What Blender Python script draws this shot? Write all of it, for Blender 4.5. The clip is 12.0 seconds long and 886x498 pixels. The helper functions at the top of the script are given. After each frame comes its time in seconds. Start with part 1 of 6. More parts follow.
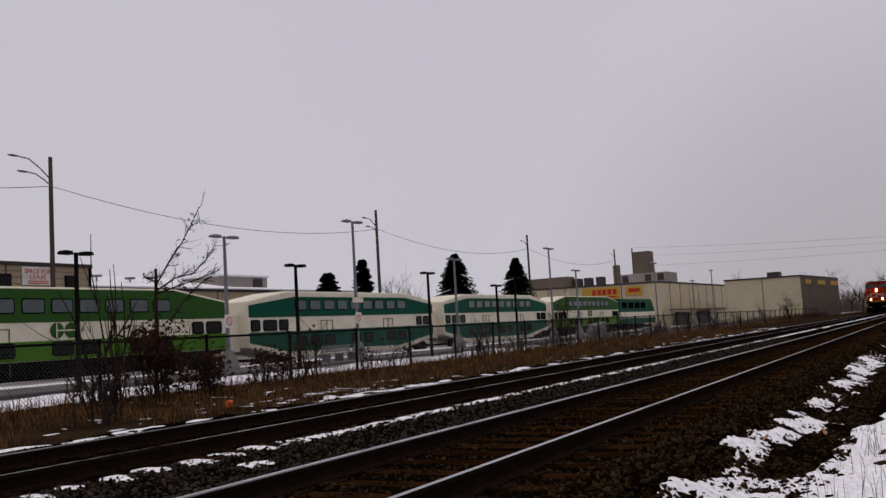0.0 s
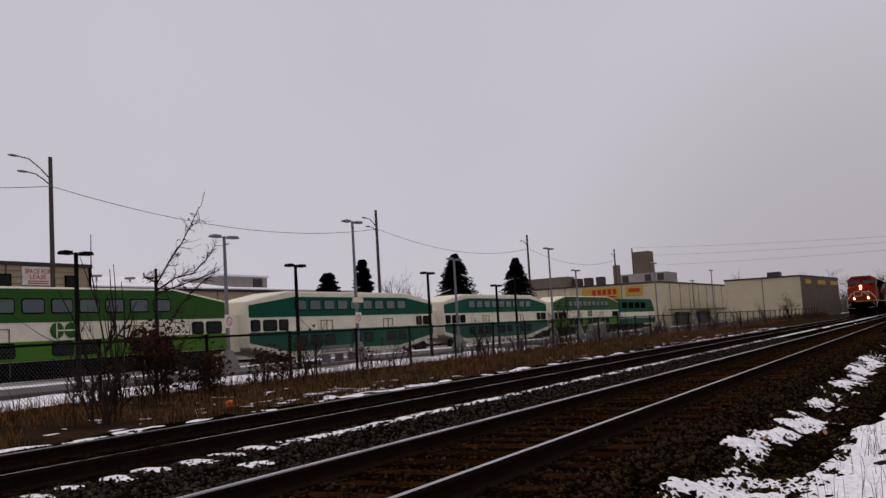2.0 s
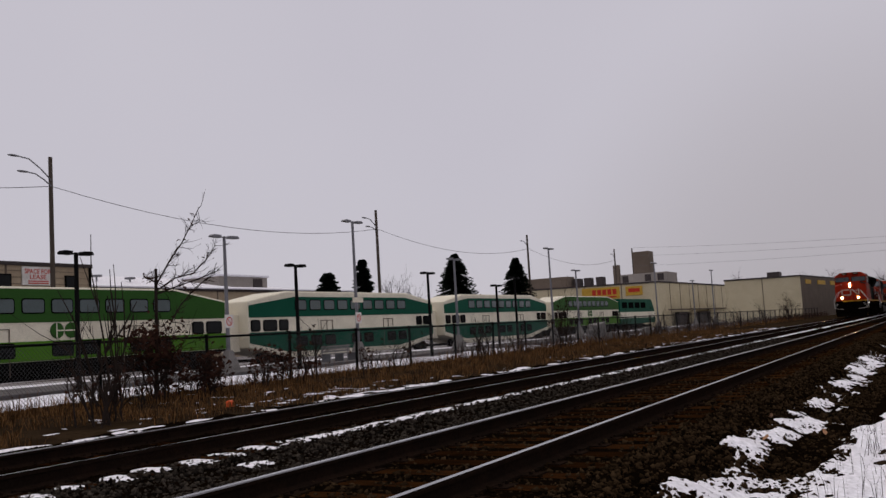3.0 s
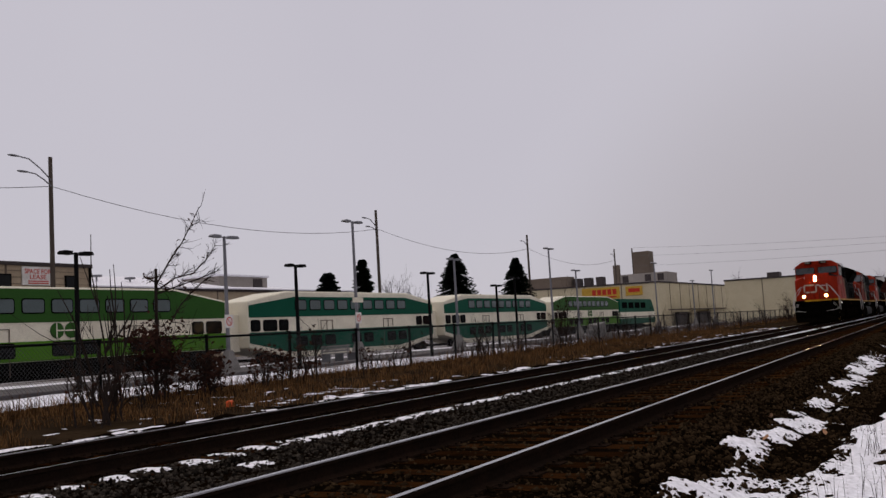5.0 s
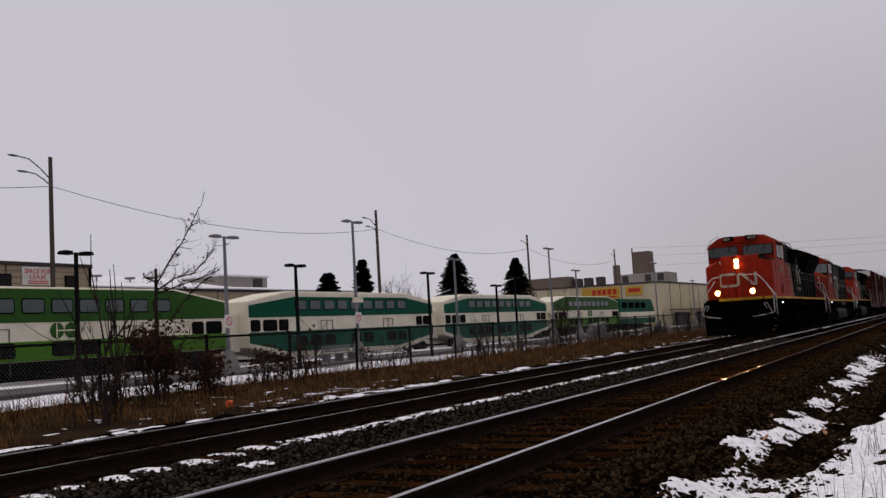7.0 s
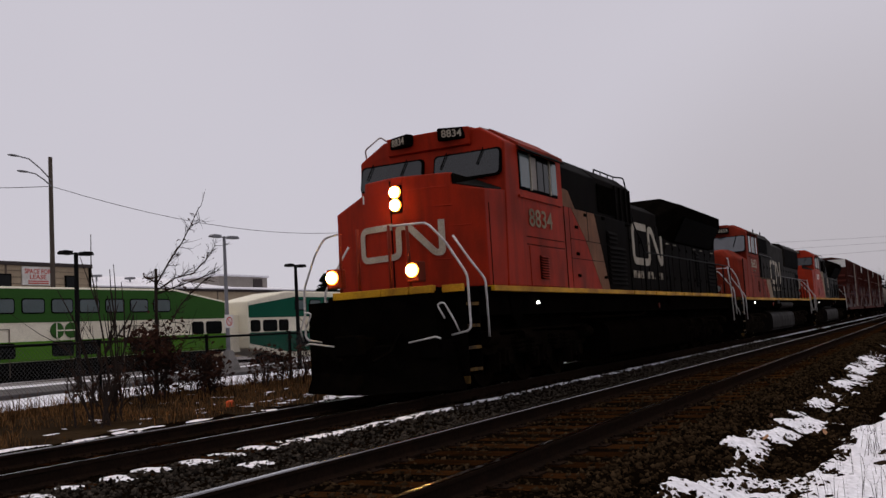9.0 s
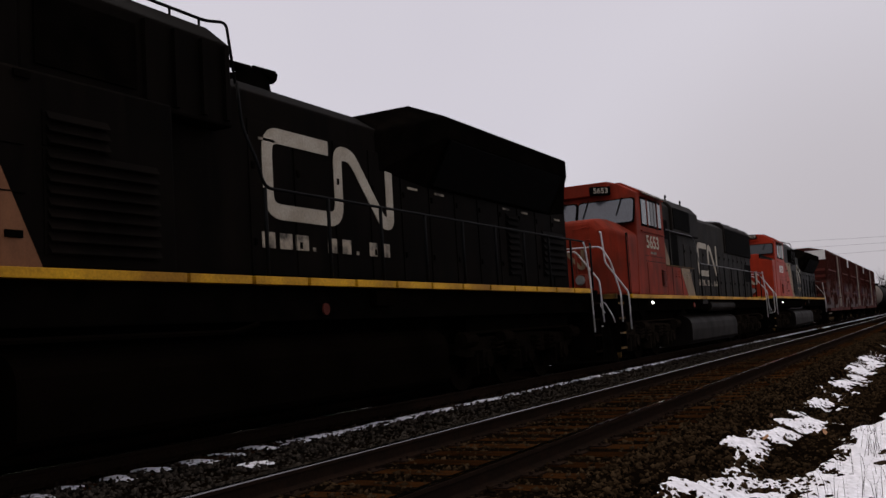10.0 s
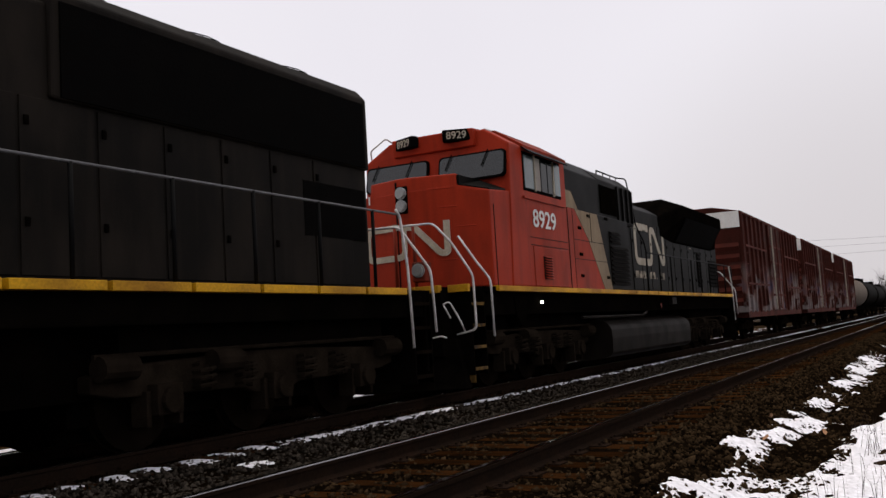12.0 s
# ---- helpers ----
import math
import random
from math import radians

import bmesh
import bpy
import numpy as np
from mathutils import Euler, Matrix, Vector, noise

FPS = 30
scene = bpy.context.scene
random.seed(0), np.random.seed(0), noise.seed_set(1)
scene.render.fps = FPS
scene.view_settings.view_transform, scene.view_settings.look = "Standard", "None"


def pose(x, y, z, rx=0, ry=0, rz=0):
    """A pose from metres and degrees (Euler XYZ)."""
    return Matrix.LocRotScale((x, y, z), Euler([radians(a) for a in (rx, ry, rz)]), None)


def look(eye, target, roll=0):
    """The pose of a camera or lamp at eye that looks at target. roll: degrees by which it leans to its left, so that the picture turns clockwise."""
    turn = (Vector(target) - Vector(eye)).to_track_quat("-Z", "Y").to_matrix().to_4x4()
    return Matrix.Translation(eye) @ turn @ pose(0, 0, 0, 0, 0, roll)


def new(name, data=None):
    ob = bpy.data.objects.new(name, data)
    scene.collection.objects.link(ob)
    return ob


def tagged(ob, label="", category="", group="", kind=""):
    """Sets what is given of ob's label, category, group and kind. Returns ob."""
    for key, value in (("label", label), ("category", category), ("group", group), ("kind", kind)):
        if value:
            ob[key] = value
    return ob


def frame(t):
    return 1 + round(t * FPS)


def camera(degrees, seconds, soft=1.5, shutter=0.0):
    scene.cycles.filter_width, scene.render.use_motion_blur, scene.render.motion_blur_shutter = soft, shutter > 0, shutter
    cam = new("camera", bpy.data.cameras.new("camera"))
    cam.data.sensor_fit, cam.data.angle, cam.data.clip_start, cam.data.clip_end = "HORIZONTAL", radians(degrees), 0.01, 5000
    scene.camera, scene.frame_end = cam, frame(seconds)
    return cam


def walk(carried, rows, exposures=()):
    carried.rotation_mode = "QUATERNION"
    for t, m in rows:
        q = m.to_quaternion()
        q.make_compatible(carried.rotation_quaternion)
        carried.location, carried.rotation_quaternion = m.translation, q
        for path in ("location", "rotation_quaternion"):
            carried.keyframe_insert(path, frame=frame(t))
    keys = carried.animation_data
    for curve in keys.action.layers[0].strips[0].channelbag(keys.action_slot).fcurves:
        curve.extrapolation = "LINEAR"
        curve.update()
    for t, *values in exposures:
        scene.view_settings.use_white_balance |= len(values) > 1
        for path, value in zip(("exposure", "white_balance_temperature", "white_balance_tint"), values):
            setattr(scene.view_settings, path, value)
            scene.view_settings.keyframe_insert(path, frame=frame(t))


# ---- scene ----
# x runs along the tracks (the train comes from +x), y away from the camera, z = 0 at the top of the rails.
cam = camera(51.19, 12.0, soft=1.45)
EYE = Vector((0.0, 0.0, 0.995))
YAW, TILT = radians(27.954), radians(5.115)
AIM = Vector((math.cos(YAW) * math.cos(TILT), math.sin(YAW) * math.cos(TILT), math.sin(TILT)))
CAM = look(EYE, EYE + AIM, -3.418)
walk(cam, [(0, CAM), (12, CAM)],
     exposures=[(0, 0.0, 6560, 10), (3, 0.0, 6560, 10), (7, 0.02, 6560, 10), (8.8, 0.08, 6580, 10), (9.3, 0.12, 6600, 10), (9.6, 0.14, 6620, 10),
                (10.2, 0.28, 6650, 9), (10.8, 0.42, 6700, 8), (11.4, 0.55, 6740, 7), (12, 0.64, 6760, 6)])

# world: a flat overcast sky
world = bpy.data.worlds.new("overcast_sky")
scene.world = world
world.use_nodes = True
wn, wl = world.node_tree.nodes, world.node_tree.links
sky = wn.new("ShaderNodeTexSky")
sky.sky_type, sky.sun_disc = "NISHITA", False
sky.sun_elevation, sky.sun_rotation = radians(72), radians(35)
clouds = wn.new("ShaderNodeTexNoise")
clouds.inputs["Scale"].default_value, clouds.inputs["Detail"].default_value = 1.6, 3
ramp = wn.new("ShaderNodeValToRGB")
ramp.color_ramp.elements[0].position, ramp.color_ramp.elements[1].position = 0.3, 0.7
ramp.color_ramp.elements[0].color = (5.35, 5.1, 5.75, 1)
ramp.color_ramp.elements[1].color = (5.75, 5.5, 6.1, 1)
blend = wn.new("ShaderNodeMix")
blend.data_type = "RGBA"
blend.inputs["Factor"].default_value = 0.95
wl.new(clouds.outputs["Fac"], ramp.inputs["Fac"])
wl.new(sky.outputs["Color"], blend.inputs["A"])
wl.new(ramp.outputs["Color"], blend.inputs["B"])
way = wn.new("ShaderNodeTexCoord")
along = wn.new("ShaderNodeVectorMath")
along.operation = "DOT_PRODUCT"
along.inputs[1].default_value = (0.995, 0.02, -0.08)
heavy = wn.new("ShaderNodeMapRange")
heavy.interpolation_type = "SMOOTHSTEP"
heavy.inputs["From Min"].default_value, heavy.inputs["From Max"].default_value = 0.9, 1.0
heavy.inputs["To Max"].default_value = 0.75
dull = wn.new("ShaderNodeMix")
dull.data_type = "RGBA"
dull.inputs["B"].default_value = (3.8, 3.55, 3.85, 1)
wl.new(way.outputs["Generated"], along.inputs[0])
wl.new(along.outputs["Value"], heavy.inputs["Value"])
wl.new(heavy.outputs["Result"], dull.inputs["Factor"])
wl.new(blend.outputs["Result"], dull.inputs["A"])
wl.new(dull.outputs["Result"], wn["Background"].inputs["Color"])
wn["Background"].inputs["Strength"].default_value = 0.1
sun = new("sun", bpy.data.lights.new("sun", "SUN"))
sun.data.energy, sun.data.angle, sun.data.color = 0.95, radians(60), (1.0, 0.92, 0.8)
sun.matrix_world = look((45, 25, 100), (30, 5, 0))


# ---- materials ----
def mat(name, base, rough=0.7, metal=0.0, other=None, scale=3.0, amount=0.5, fine=40.0, bump=0.15, stretch=(1, 1, 1), piece=0.0, spec=0.12, soot=None, grain=0.6):
    """A paint, stone or wood: base colour broken up by a coarse and a fine noise, with grain in the relief."""
    m = bpy.data.materials.new(name)
    m.use_nodes = True
    n, l = m.node_tree.nodes, m.node_tree.links
    b = n["Principled BSDF"]
    b.inputs["Roughness"].default_value, b.inputs["Metallic"].default_value = rough, metal
    b.inputs["Specular IOR Level"].default_value = spec
    co = n.new("ShaderNodeTexCoord")
    mp = n.new("ShaderNodeMapping")
    mp.inputs["Scale"].default_value = stretch
    l.new(co.outputs["Object"], mp.inputs["Vector"])
    n1, n2 = n.new("ShaderNodeTexNoise"), n.new("ShaderNodeTexNoise")
    n1.inputs["Scale"].default_value, n1.inputs["Detail"].default_value = scale, 6
    n2.inputs["Scale"].default_value, n2.inputs["Detail"].default_value = fine, 3
    for t in (n1, n2):
        l.new(mp.outputs["Vector"], t.inputs["Vector"])
    r1 = n.new("ShaderNodeValToRGB")
    r1.color_ramp.elements[0].position, r1.color_ramp.elements[1].position = 0.38, 0.68
    dark = other or tuple(c * 0.55 for c in base)
    r1.color_ramp.elements[0].color, r1.color_ramp.elements[1].color = (*base, 1), (*[a + (d - a) * amount for a, d in zip(base, dark)], 1)
    l.new(n1.outputs["Fac"], r1.inputs["Fac"])
    mx = n.new("ShaderNodeMix")
    mx.data_type, mx.blend_type = "RGBA", "MULTIPLY"
    mx.inputs["Factor"].default_value = grain
    r2 = n.new("ShaderNodeValToRGB")
    r2.color_ramp.elements[0].position, r2.color_ramp.elements[1].position = 0.3, 0.7
    r2.color_ramp.elements[0].color, r2.color_ramp.elements[1].color = (0.62, 0.62, 0.62, 1), (1.25, 1.25, 1.25, 1)
    l.new(n2.outputs["Fac"], r2.inputs["Fac"])
    l.new(r1.outputs["Color"], mx.inputs["A"])
    l.new(r2.outputs["Color"], mx.inputs["B"])
    out = mx.outputs["Result"]
    if soot:
        # drips and road dirt that run down the sheet
        mp2 = n.new("ShaderNodeMapping")
        mp2.inputs["Scale"].default_value = (1.7, 1.7, 0.6)
        l.new(co.outputs["Object"], mp2.inputs["Vector"])
        n3 = n.new("ShaderNodeTexNoise")
        n3.inputs["Scale"].default_value, n3.inputs["Detail"].default_value = 1.3, 5
        l.new(mp2.outputs["Vector"], n3.inputs["Vector"])
        r3 = n.new("ShaderNodeValToRGB")
        r3.color_ramp.elements[0].position, r3.color_ramp.elements[1].position = 0.44, 0.74
        r3.color_ramp.elements[0].color, r3.color_ramp.elements[1].color = (0, 0, 0, 1), (0.75, 0.75, 0.75, 1)
        l.new(n3.outputs["Fac"], r3.inputs["Fac"])
        m3 = n.new("ShaderNodeMix")
        m3.data_type = "RGBA"
        m3.inputs["B"].default_value = (*soot, 1)
        mp4 = n.new("ShaderNodeMapping")
        mp4.inputs["Scale"].default_value = (6.5, 6.5, 0.35)
        l.new(co.outputs["Object"], mp4.inputs["Vector"])
        n4 = n.new("ShaderNodeTexNoise")
        n4.inputs["Scale"].default_value, n4.inputs["Detail"].default_value = 1.0, 4
        l.new(mp4.outputs["Vector"], n4.inputs["Vector"])
        r4 = n.new("ShaderNodeMapRange")
        r4.inputs["From Min"].default_value, r4.inputs["From Max"].default_value = 0.5, 0.7
        r4.inputs["To Max"].default_value = 0.42
        l.new(n4.outputs["Fac"], r4.inputs["Value"])
        both = n.new("ShaderNodeMath")
        both.operation = "MAXIMUM"
        l.new(r3.outputs["Color"], both.inputs[0])
        l.new(r4.outputs["Result"], both.inputs[1])
        l.new(both.outputs[0], m3.inputs["Factor"])
        l.new(out, m3.inputs["A"])
        out = m3.outputs["Result"]
    if piece:
        info = n.new("ShaderNodeObjectInfo")
        geo = n.new("ShaderNodeNewGeometry")
        add = n.new("ShaderNodeMath")
        l.new(info.outputs["Random"], add.inputs[0])
        l.new(geo.outputs["Random Per Island"], add.inputs[1])
        fr = n.new("ShaderNodeMath")
        fr.operation = "FRACT"
        l.new(add.outputs[0], fr.inputs[0])
        hv = n.new("ShaderNodeHueSaturation")
        mr = n.new("ShaderNodeMapRange")
        mr.inputs["To Min"].default_value, mr.inputs["To Max"].default_value = 1 - piece, 1 + piece
        l.new(fr.outputs[0], mr.inputs["Value"])
        l.new(mr.outputs["Result"], hv.inputs["Value"])
        l.new(out, hv.inputs["Color"])
        out = hv.outputs["Color"]
    l.new(out, b.inputs["Base Color"])
    if bump:
        bp = n.new("ShaderNodeBump")
        bp.inputs["Strength"].default_value, bp.inputs["Distance"].default_value = bump, 0.02
        l.new(n2.outputs["Fac"], bp.inputs["Height"])
        l.new(bp.outputs["Normal"], b.inputs["Normal"])
    rr = n.new("ShaderNodeMapRange")
    rr.inputs["To Min"].default_value, rr.inputs["To Max"].default_value = max(0.05, rough - 0.12), min(1, rough + 0.12)
    l.new(n1.outputs["Fac"], rr.inputs["Value"])
    l.new(rr.outputs["Result"], b.inputs["Roughness"])
    return m


def glow(name, colour, strength):
    m = bpy.data.materials.new(name)
    m.use_nodes = True
    b = m.node_tree.nodes["Principled BSDF"]
    b.inputs["Base Color"].default_value = (*colour, 1)
    b.inputs["Emission Color"].default_value, b.inputs["Emission Strength"].default_value = (*colour, 1), strength
    return m


SOOT = (0.035, 0.022, 0.016)
M_RED = mat("red_paint", (0.33, 0.022, 0.0065), 0.55, other=(0.2, 0.015, 0.006), scale=0.7, amount=0.8, bump=0.03, soot=(0.075, 0.0135, 0.007), spec=0.05, grain=0.18)
M_RED_NEW = mat("orange_red_paint", (0.32, 0.0288, 0.0108), 0.5, other=(0.24, 0.0224, 0.0092), scale=0.7, amount=0.6, bump=0.03, soot=(0.128, 0.016, 0.008), spec=0.05, grain=0.18)
M_RED_OLD = mat("faded_red_paint", (0.23, 0.025, 0.011), 0.65, other=(0.12, 0.019, 0.01), scale=0.9, amount=0.85, bump=0.04, soot=(0.05, 0.015, 0.0095), spec=0.05, grain=0.2)
M_BLACK = mat("black_paint", (0.002898, 0.002346, 0.001932), 0.6, other=(0.004968, 0.003864, 0.003036), scale=1.2, amount=0.8, bump=0.04, soot=(0.007728, 0.005658, 0.004278), spec=0.006, grain=0.3)
M_BLACK_OLD = mat("weathered_black_paint", (0.00648, 0.00567, 0.00486), 0.65, other=(0.01148, 0.00945, 0.00783), scale=1.4, amount=0.9, bump=0.05, soot=(0.02093, 0.01647, 0.01283), spec=0.03, grain=0.35)
M_BLACK_NEW = mat("clean_black_paint", (0.0027, 0.0024, 0.002175), 0.55, other=(0.0045, 0.0039, 0.00345), scale=1.2, amount=0.8, bump=0.03, soot=(0.00675, 0.005625, 0.00465), spec=0.04, grain=0.25)
# Base far below bare steel, near zero, with no gloss.
M_UNDER = mat("near_black_steel", (0.002, 0.0017, 0.0014), 0.75, other=(0.0042, 0.0032, 0.0025), scale=3, amount=0.8, bump=0.2, spec=0.0)
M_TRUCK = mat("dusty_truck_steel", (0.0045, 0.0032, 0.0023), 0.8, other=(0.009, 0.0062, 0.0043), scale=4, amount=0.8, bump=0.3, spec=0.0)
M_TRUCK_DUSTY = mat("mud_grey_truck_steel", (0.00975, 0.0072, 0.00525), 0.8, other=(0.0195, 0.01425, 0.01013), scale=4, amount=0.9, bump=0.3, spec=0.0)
M_YELLOW = mat("yellow_sill_paint", (0.575, 0.299, 0.0115), 0.55, other=(0.253, 0.115, 0.0115), scale=1.5, amount=0.9, bump=0.04)
M_TREAD = mat("worn_yellow_tread_paint", (0.13, 0.07, 0.012), 0.7, other=(0.015, 0.01, 0.007), scale=6, amount=1.0, bump=0.1)
M_BARS = mat("rubbed_off_lettering", (0.34, 0.29, 0.22), 0.7, other=(0.05, 0.045, 0.038), scale=7, amount=1.0, bump=0)
M_EMBLEM = mat("dirty_white_emblem_paint", (0.38, 0.34, 0.27), 0.6, other=(0.25, 0.21, 0.155), scale=3, amount=0.7, bump=0.02)
M_NOSEMARK = mat("cream_nose_emblem_paint", (0.46, 0.4, 0.31), 0.6, other=(0.3, 0.25, 0.18), scale=3, amount=0.7, bump=0.02)
M_BEIGE = mat("dirty_cream_paint", (0.25, 0.185, 0.11), 0.6, other=(0.13, 0.085, 0.048), scale=1.5, amount=0.7, bump=0.04, soot=(0.1, 0.06, 0.036), grain=0.25)
M_BEIGE_SOOTY = mat("sooty_cream_paint", (0.2, 0.085, 0.0375), 0.65, other=(0.09375, 0.0425, 0.02125), scale=1.2, amount=0.8, bump=0.04, soot=(0.0625, 0.0275, 0.015), grain=0.25)
M_PEEL = mat("peeling_visor_paint", (0.02, 0.014, 0.011), 0.75, other=(0.3, 0.26, 0.21), scale=9, amount=0.8, bump=0.1)
# Raised base colour paints the pale sky reflection into the second locomotive's windscreen.
M_SCREEN_PALE = mat("sky_pale_windscreen", (0.06, 0.066, 0.075), 0.1, other=(0.04, 0.044, 0.05), scale=1.5, amount=0.6, bump=0, spec=1.0)
M_WHITE = mat("white_paint", (0.72, 0.7, 0.66), 0.55, other=(0.5, 0.47, 0.42), scale=2, amount=0.5, bump=0.04)
M_STEEL = mat("worn_handrail_paint", (0.62, 0.6, 0.58), 0.5, other=(0.3, 0.26, 0.24), scale=6, amount=0.6, bump=0.05)
M_GLASS = mat("dark_window_glass", (0.005, 0.006, 0.006), 0.08, other=(0.008, 0.009, 0.009), scale=1, amount=0.5, bump=0, spec=0.1)
M_SCREEN = mat("sky_reflecting_windscreen", (0.012, 0.015, 0.016), 0.06, other=(0.02, 0.022, 0.022), scale=1.5, amount=0.6, bump=0, spec=0.55)
M_SEAL = mat("black_rubber_seal", (0.0025, 0.0023, 0.0022), 0.85, other=(0.0045, 0.004, 0.0036), spec=0.01)
# Near-black on the first locomotive, four times lighter on the other two.
M_TANK = mat("near_black_tank_paint", (0.00336, 0.00232, 0.00168), 0.5, other=(0.00176, 0.0012, 0.00088), scale=1.5, amount=0.7, bump=0.08, spec=0.0)
M_TANK_BROWN = mat("dark_brown_tank_paint", (0.0135, 0.0105, 0.0085), 0.55, other=(0.0065, 0.005, 0.004), scale=1.5, amount=0.8, bump=0.08, spec=0.02, soot=(0.006, 0.0045, 0.0036))
M_LAMP = glow("lit_lamp_glass", (1.0, 0.6, 0.2), 110.0)
# Glowing amber ring, added to imitate the halo around the lit lamps.
M_HALO = glow("lamp_halo_glow", (1.0, 0.3, 0.03), 3.5)
M_LENS = mat("unlit_lamp_lens", (0.25, 0.25, 0.24), 0.15, spec=0.7, bump=0)
M_SPOT = glow("lit_ground_light", (1.0, 0.97, 0.9), 9)
M_RAIL = mat("polished_rail_head", (0.2, 0.195, 0.195), 0.1, metal=1.0, other=(0.13, 0.125, 0.125), scale=2, amount=0.3, stretch=(0.15, 3, 3), fine=30, bump=0)
M_RAILWEB = mat("rusty_rail_web", (0.012, 0.008, 0.006), 0.85, other=(0.022, 0.012, 0.008), scale=5, bump=0.2, spec=0.0)
M_TIE = mat("creosoted_tie_wood", (0.02633, 0.01024, 0.003414), 0.85, other=(0.006828, 0.003706, 0.001951), scale=2.5, amount=0.8, stretch=(5, 1, 5), fine=20, bump=0.5, piece=0.55, spec=0.0)
M_BALLAST = mat("crushed_stone", (0.0255, 0.01615, 0.008712), 0.9, other=(0.01329, 0.007013, 0.0034), scale=5, fine=60, bump=0.3, piece=0.9, spec=0.0)
M_STONE = mat("grey_crushed_stone", (0.032, 0.0265, 0.0215), 0.9, other=(0.013, 0.0098, 0.0074), scale=5, fine=60, bump=0.3, piece=0.9, spec=0.0)
# Oily bed; shade between stones and under the train is coloured in too.
M_BED = mat("oily_shade_dark_bed", (0.004781, 0.002869, 0.001594), 0.95, other=(0.002422, 0.001402, 0.0008288), scale=1.6, amount=0.9, fine=28, bump=1.0, spec=0.0)
M_SNOW = mat("old_snow", (0.82, 0.81, 0.86), 0.7, other=(0.68, 0.66, 0.7), scale=2.5, amount=0.6, fine=18, bump=0.35)
M_VERGE = mat("frozen_weedy_soil", (0.03, 0.0195, 0.01125), 0.95, other=(0.0135, 0.009, 0.005625), scale=1.2, amount=0.9, fine=14, bump=1.0, spec=0.0)
M_ASPHALT = mat("damp_asphalt", (0.12, 0.11, 0.11), 0.8, other=(0.08, 0.075, 0.075), scale=0.6, amount=0.8, fine=50, bump=0.2, spec=0.05)
M_FIELD = mat("patchy_snow_ground", (0.36, 0.34, 0.35), 0.9, other=(0.06, 0.05, 0.042), scale=0.25, amount=1.0, fine=6, bump=0.5, spec=0.0)
M_DRYGRASS = mat("dead_grass", (0.1394, 0.07052, 0.02706), 0.9, other=(0.041, 0.02214, 0.01066), scale=2, bump=0, piece=0.9, spec=0.0)
M_TWIG = mat("bare_twig_bark", (0.035, 0.026, 0.022), 0.9, other=(0.02, 0.015, 0.013), scale=8, bump=0.3, spec=0.0)
M_DEADLEAF = mat("withered_leaves", (0.03, 0.015, 0.011), 0.9, other=(0.05, 0.022, 0.014), scale=6, bump=0, piece=0.4, spec=0.0)
M_NEEDLE = mat("spruce_needles", (0.01, 0.015, 0.011), 0.85, other=(0.016, 0.02, 0.014), scale=1.0, bump=0, piece=0.4, spec=0.0)
M_POLE = mat("weathered_pole_wood", (0.09, 0.072, 0.058), 0.9, other=(0.05, 0.04, 0.034), scale=2, stretch=(3, 3, 0.3), bump=0.4)
M_GALV = mat("galvanised_steel", (0.2, 0.2, 0.215), 0.5, metal=0.3, other=(0.13, 0.13, 0.14), scale=3, bump=0.05)
M_DARKPOLE = mat("dark_pole_paint", (0.006, 0.006, 0.006), 0.6, bump=0.05, spec=0.03)
M_WIRE = mat("grey_wire", (0.13, 0.13, 0.135), 0.6, metal=0.4, bump=0)
M_CONC = mat("stained_concrete", (0.216, 0.204, 0.192), 0.9, other=(0.144, 0.132, 0.12), scale=2, bump=0.3)
M_CREAM = mat("cream_metal_cladding", (0.6, 0.53, 0.36), 0.7, other=(0.5, 0.43, 0.28), scale=0.4, amount=0.6, bump=0.05)
M_BRICK = mat("buff_brick_wall", (0.4, 0.32, 0.22), 0.9, other=(0.3, 0.23, 0.16), scale=1.0, amount=0.7, fine=12, bump=0.3)
M_TAUPE = mat("brown_cladding", (0.14, 0.11, 0.085), 0.8, other=(0.11, 0.085, 0.065), scale=0.5, bump=0.05)
M_ROOF = mat("dark_roof_edge", (0.06, 0.05, 0.048), 0.8)
M_GREYWALL = mat("grey_rendered_wall", (0.3, 0.27, 0.24), 0.9, other=(0.22, 0.2, 0.18), scale=0.6)
M_GREEN = mat("dark_green_coach_paint", (0.006, 0.075, 0.044), 0.45, other=(0.005, 0.055, 0.033), scale=0.5, bump=0.02, spec=0.03)
M_GREEN2 = mat("leaf_green_coach_paint", (0.032, 0.095, 0.02), 0.45, other=(0.026, 0.07, 0.016), scale=0.5, bump=0.02, spec=0.03)
M_LIME = mat("bright_green_coach_paint", (0.07, 0.185, 0.016), 0.45, other=(0.05, 0.14, 0.012), scale=0.5, bump=0.02, spec=0.03)
M_COACHW = mat("coach_white_paint", (0.74, 0.69, 0.55), 0.5, other=(0.6, 0.55, 0.43), scale=0.6, amount=0.7, bump=0.02)
M_COACHGLASS = mat("coach_window_glass", (0.07, 0.095, 0.095), 0.12, other=(0.04, 0.055, 0.055), scale=0.6, bump=0, spec=0.35)
M_BOXCAR = mat("oxide_red_boxcar_paint", (0.085, 0.019, 0.0125), 0.75, other=(0.045, 0.012, 0.009), scale=1.0, amount=0.8, bump=0.08, soot=(0.035, 0.012, 0.009), spec=0.05)


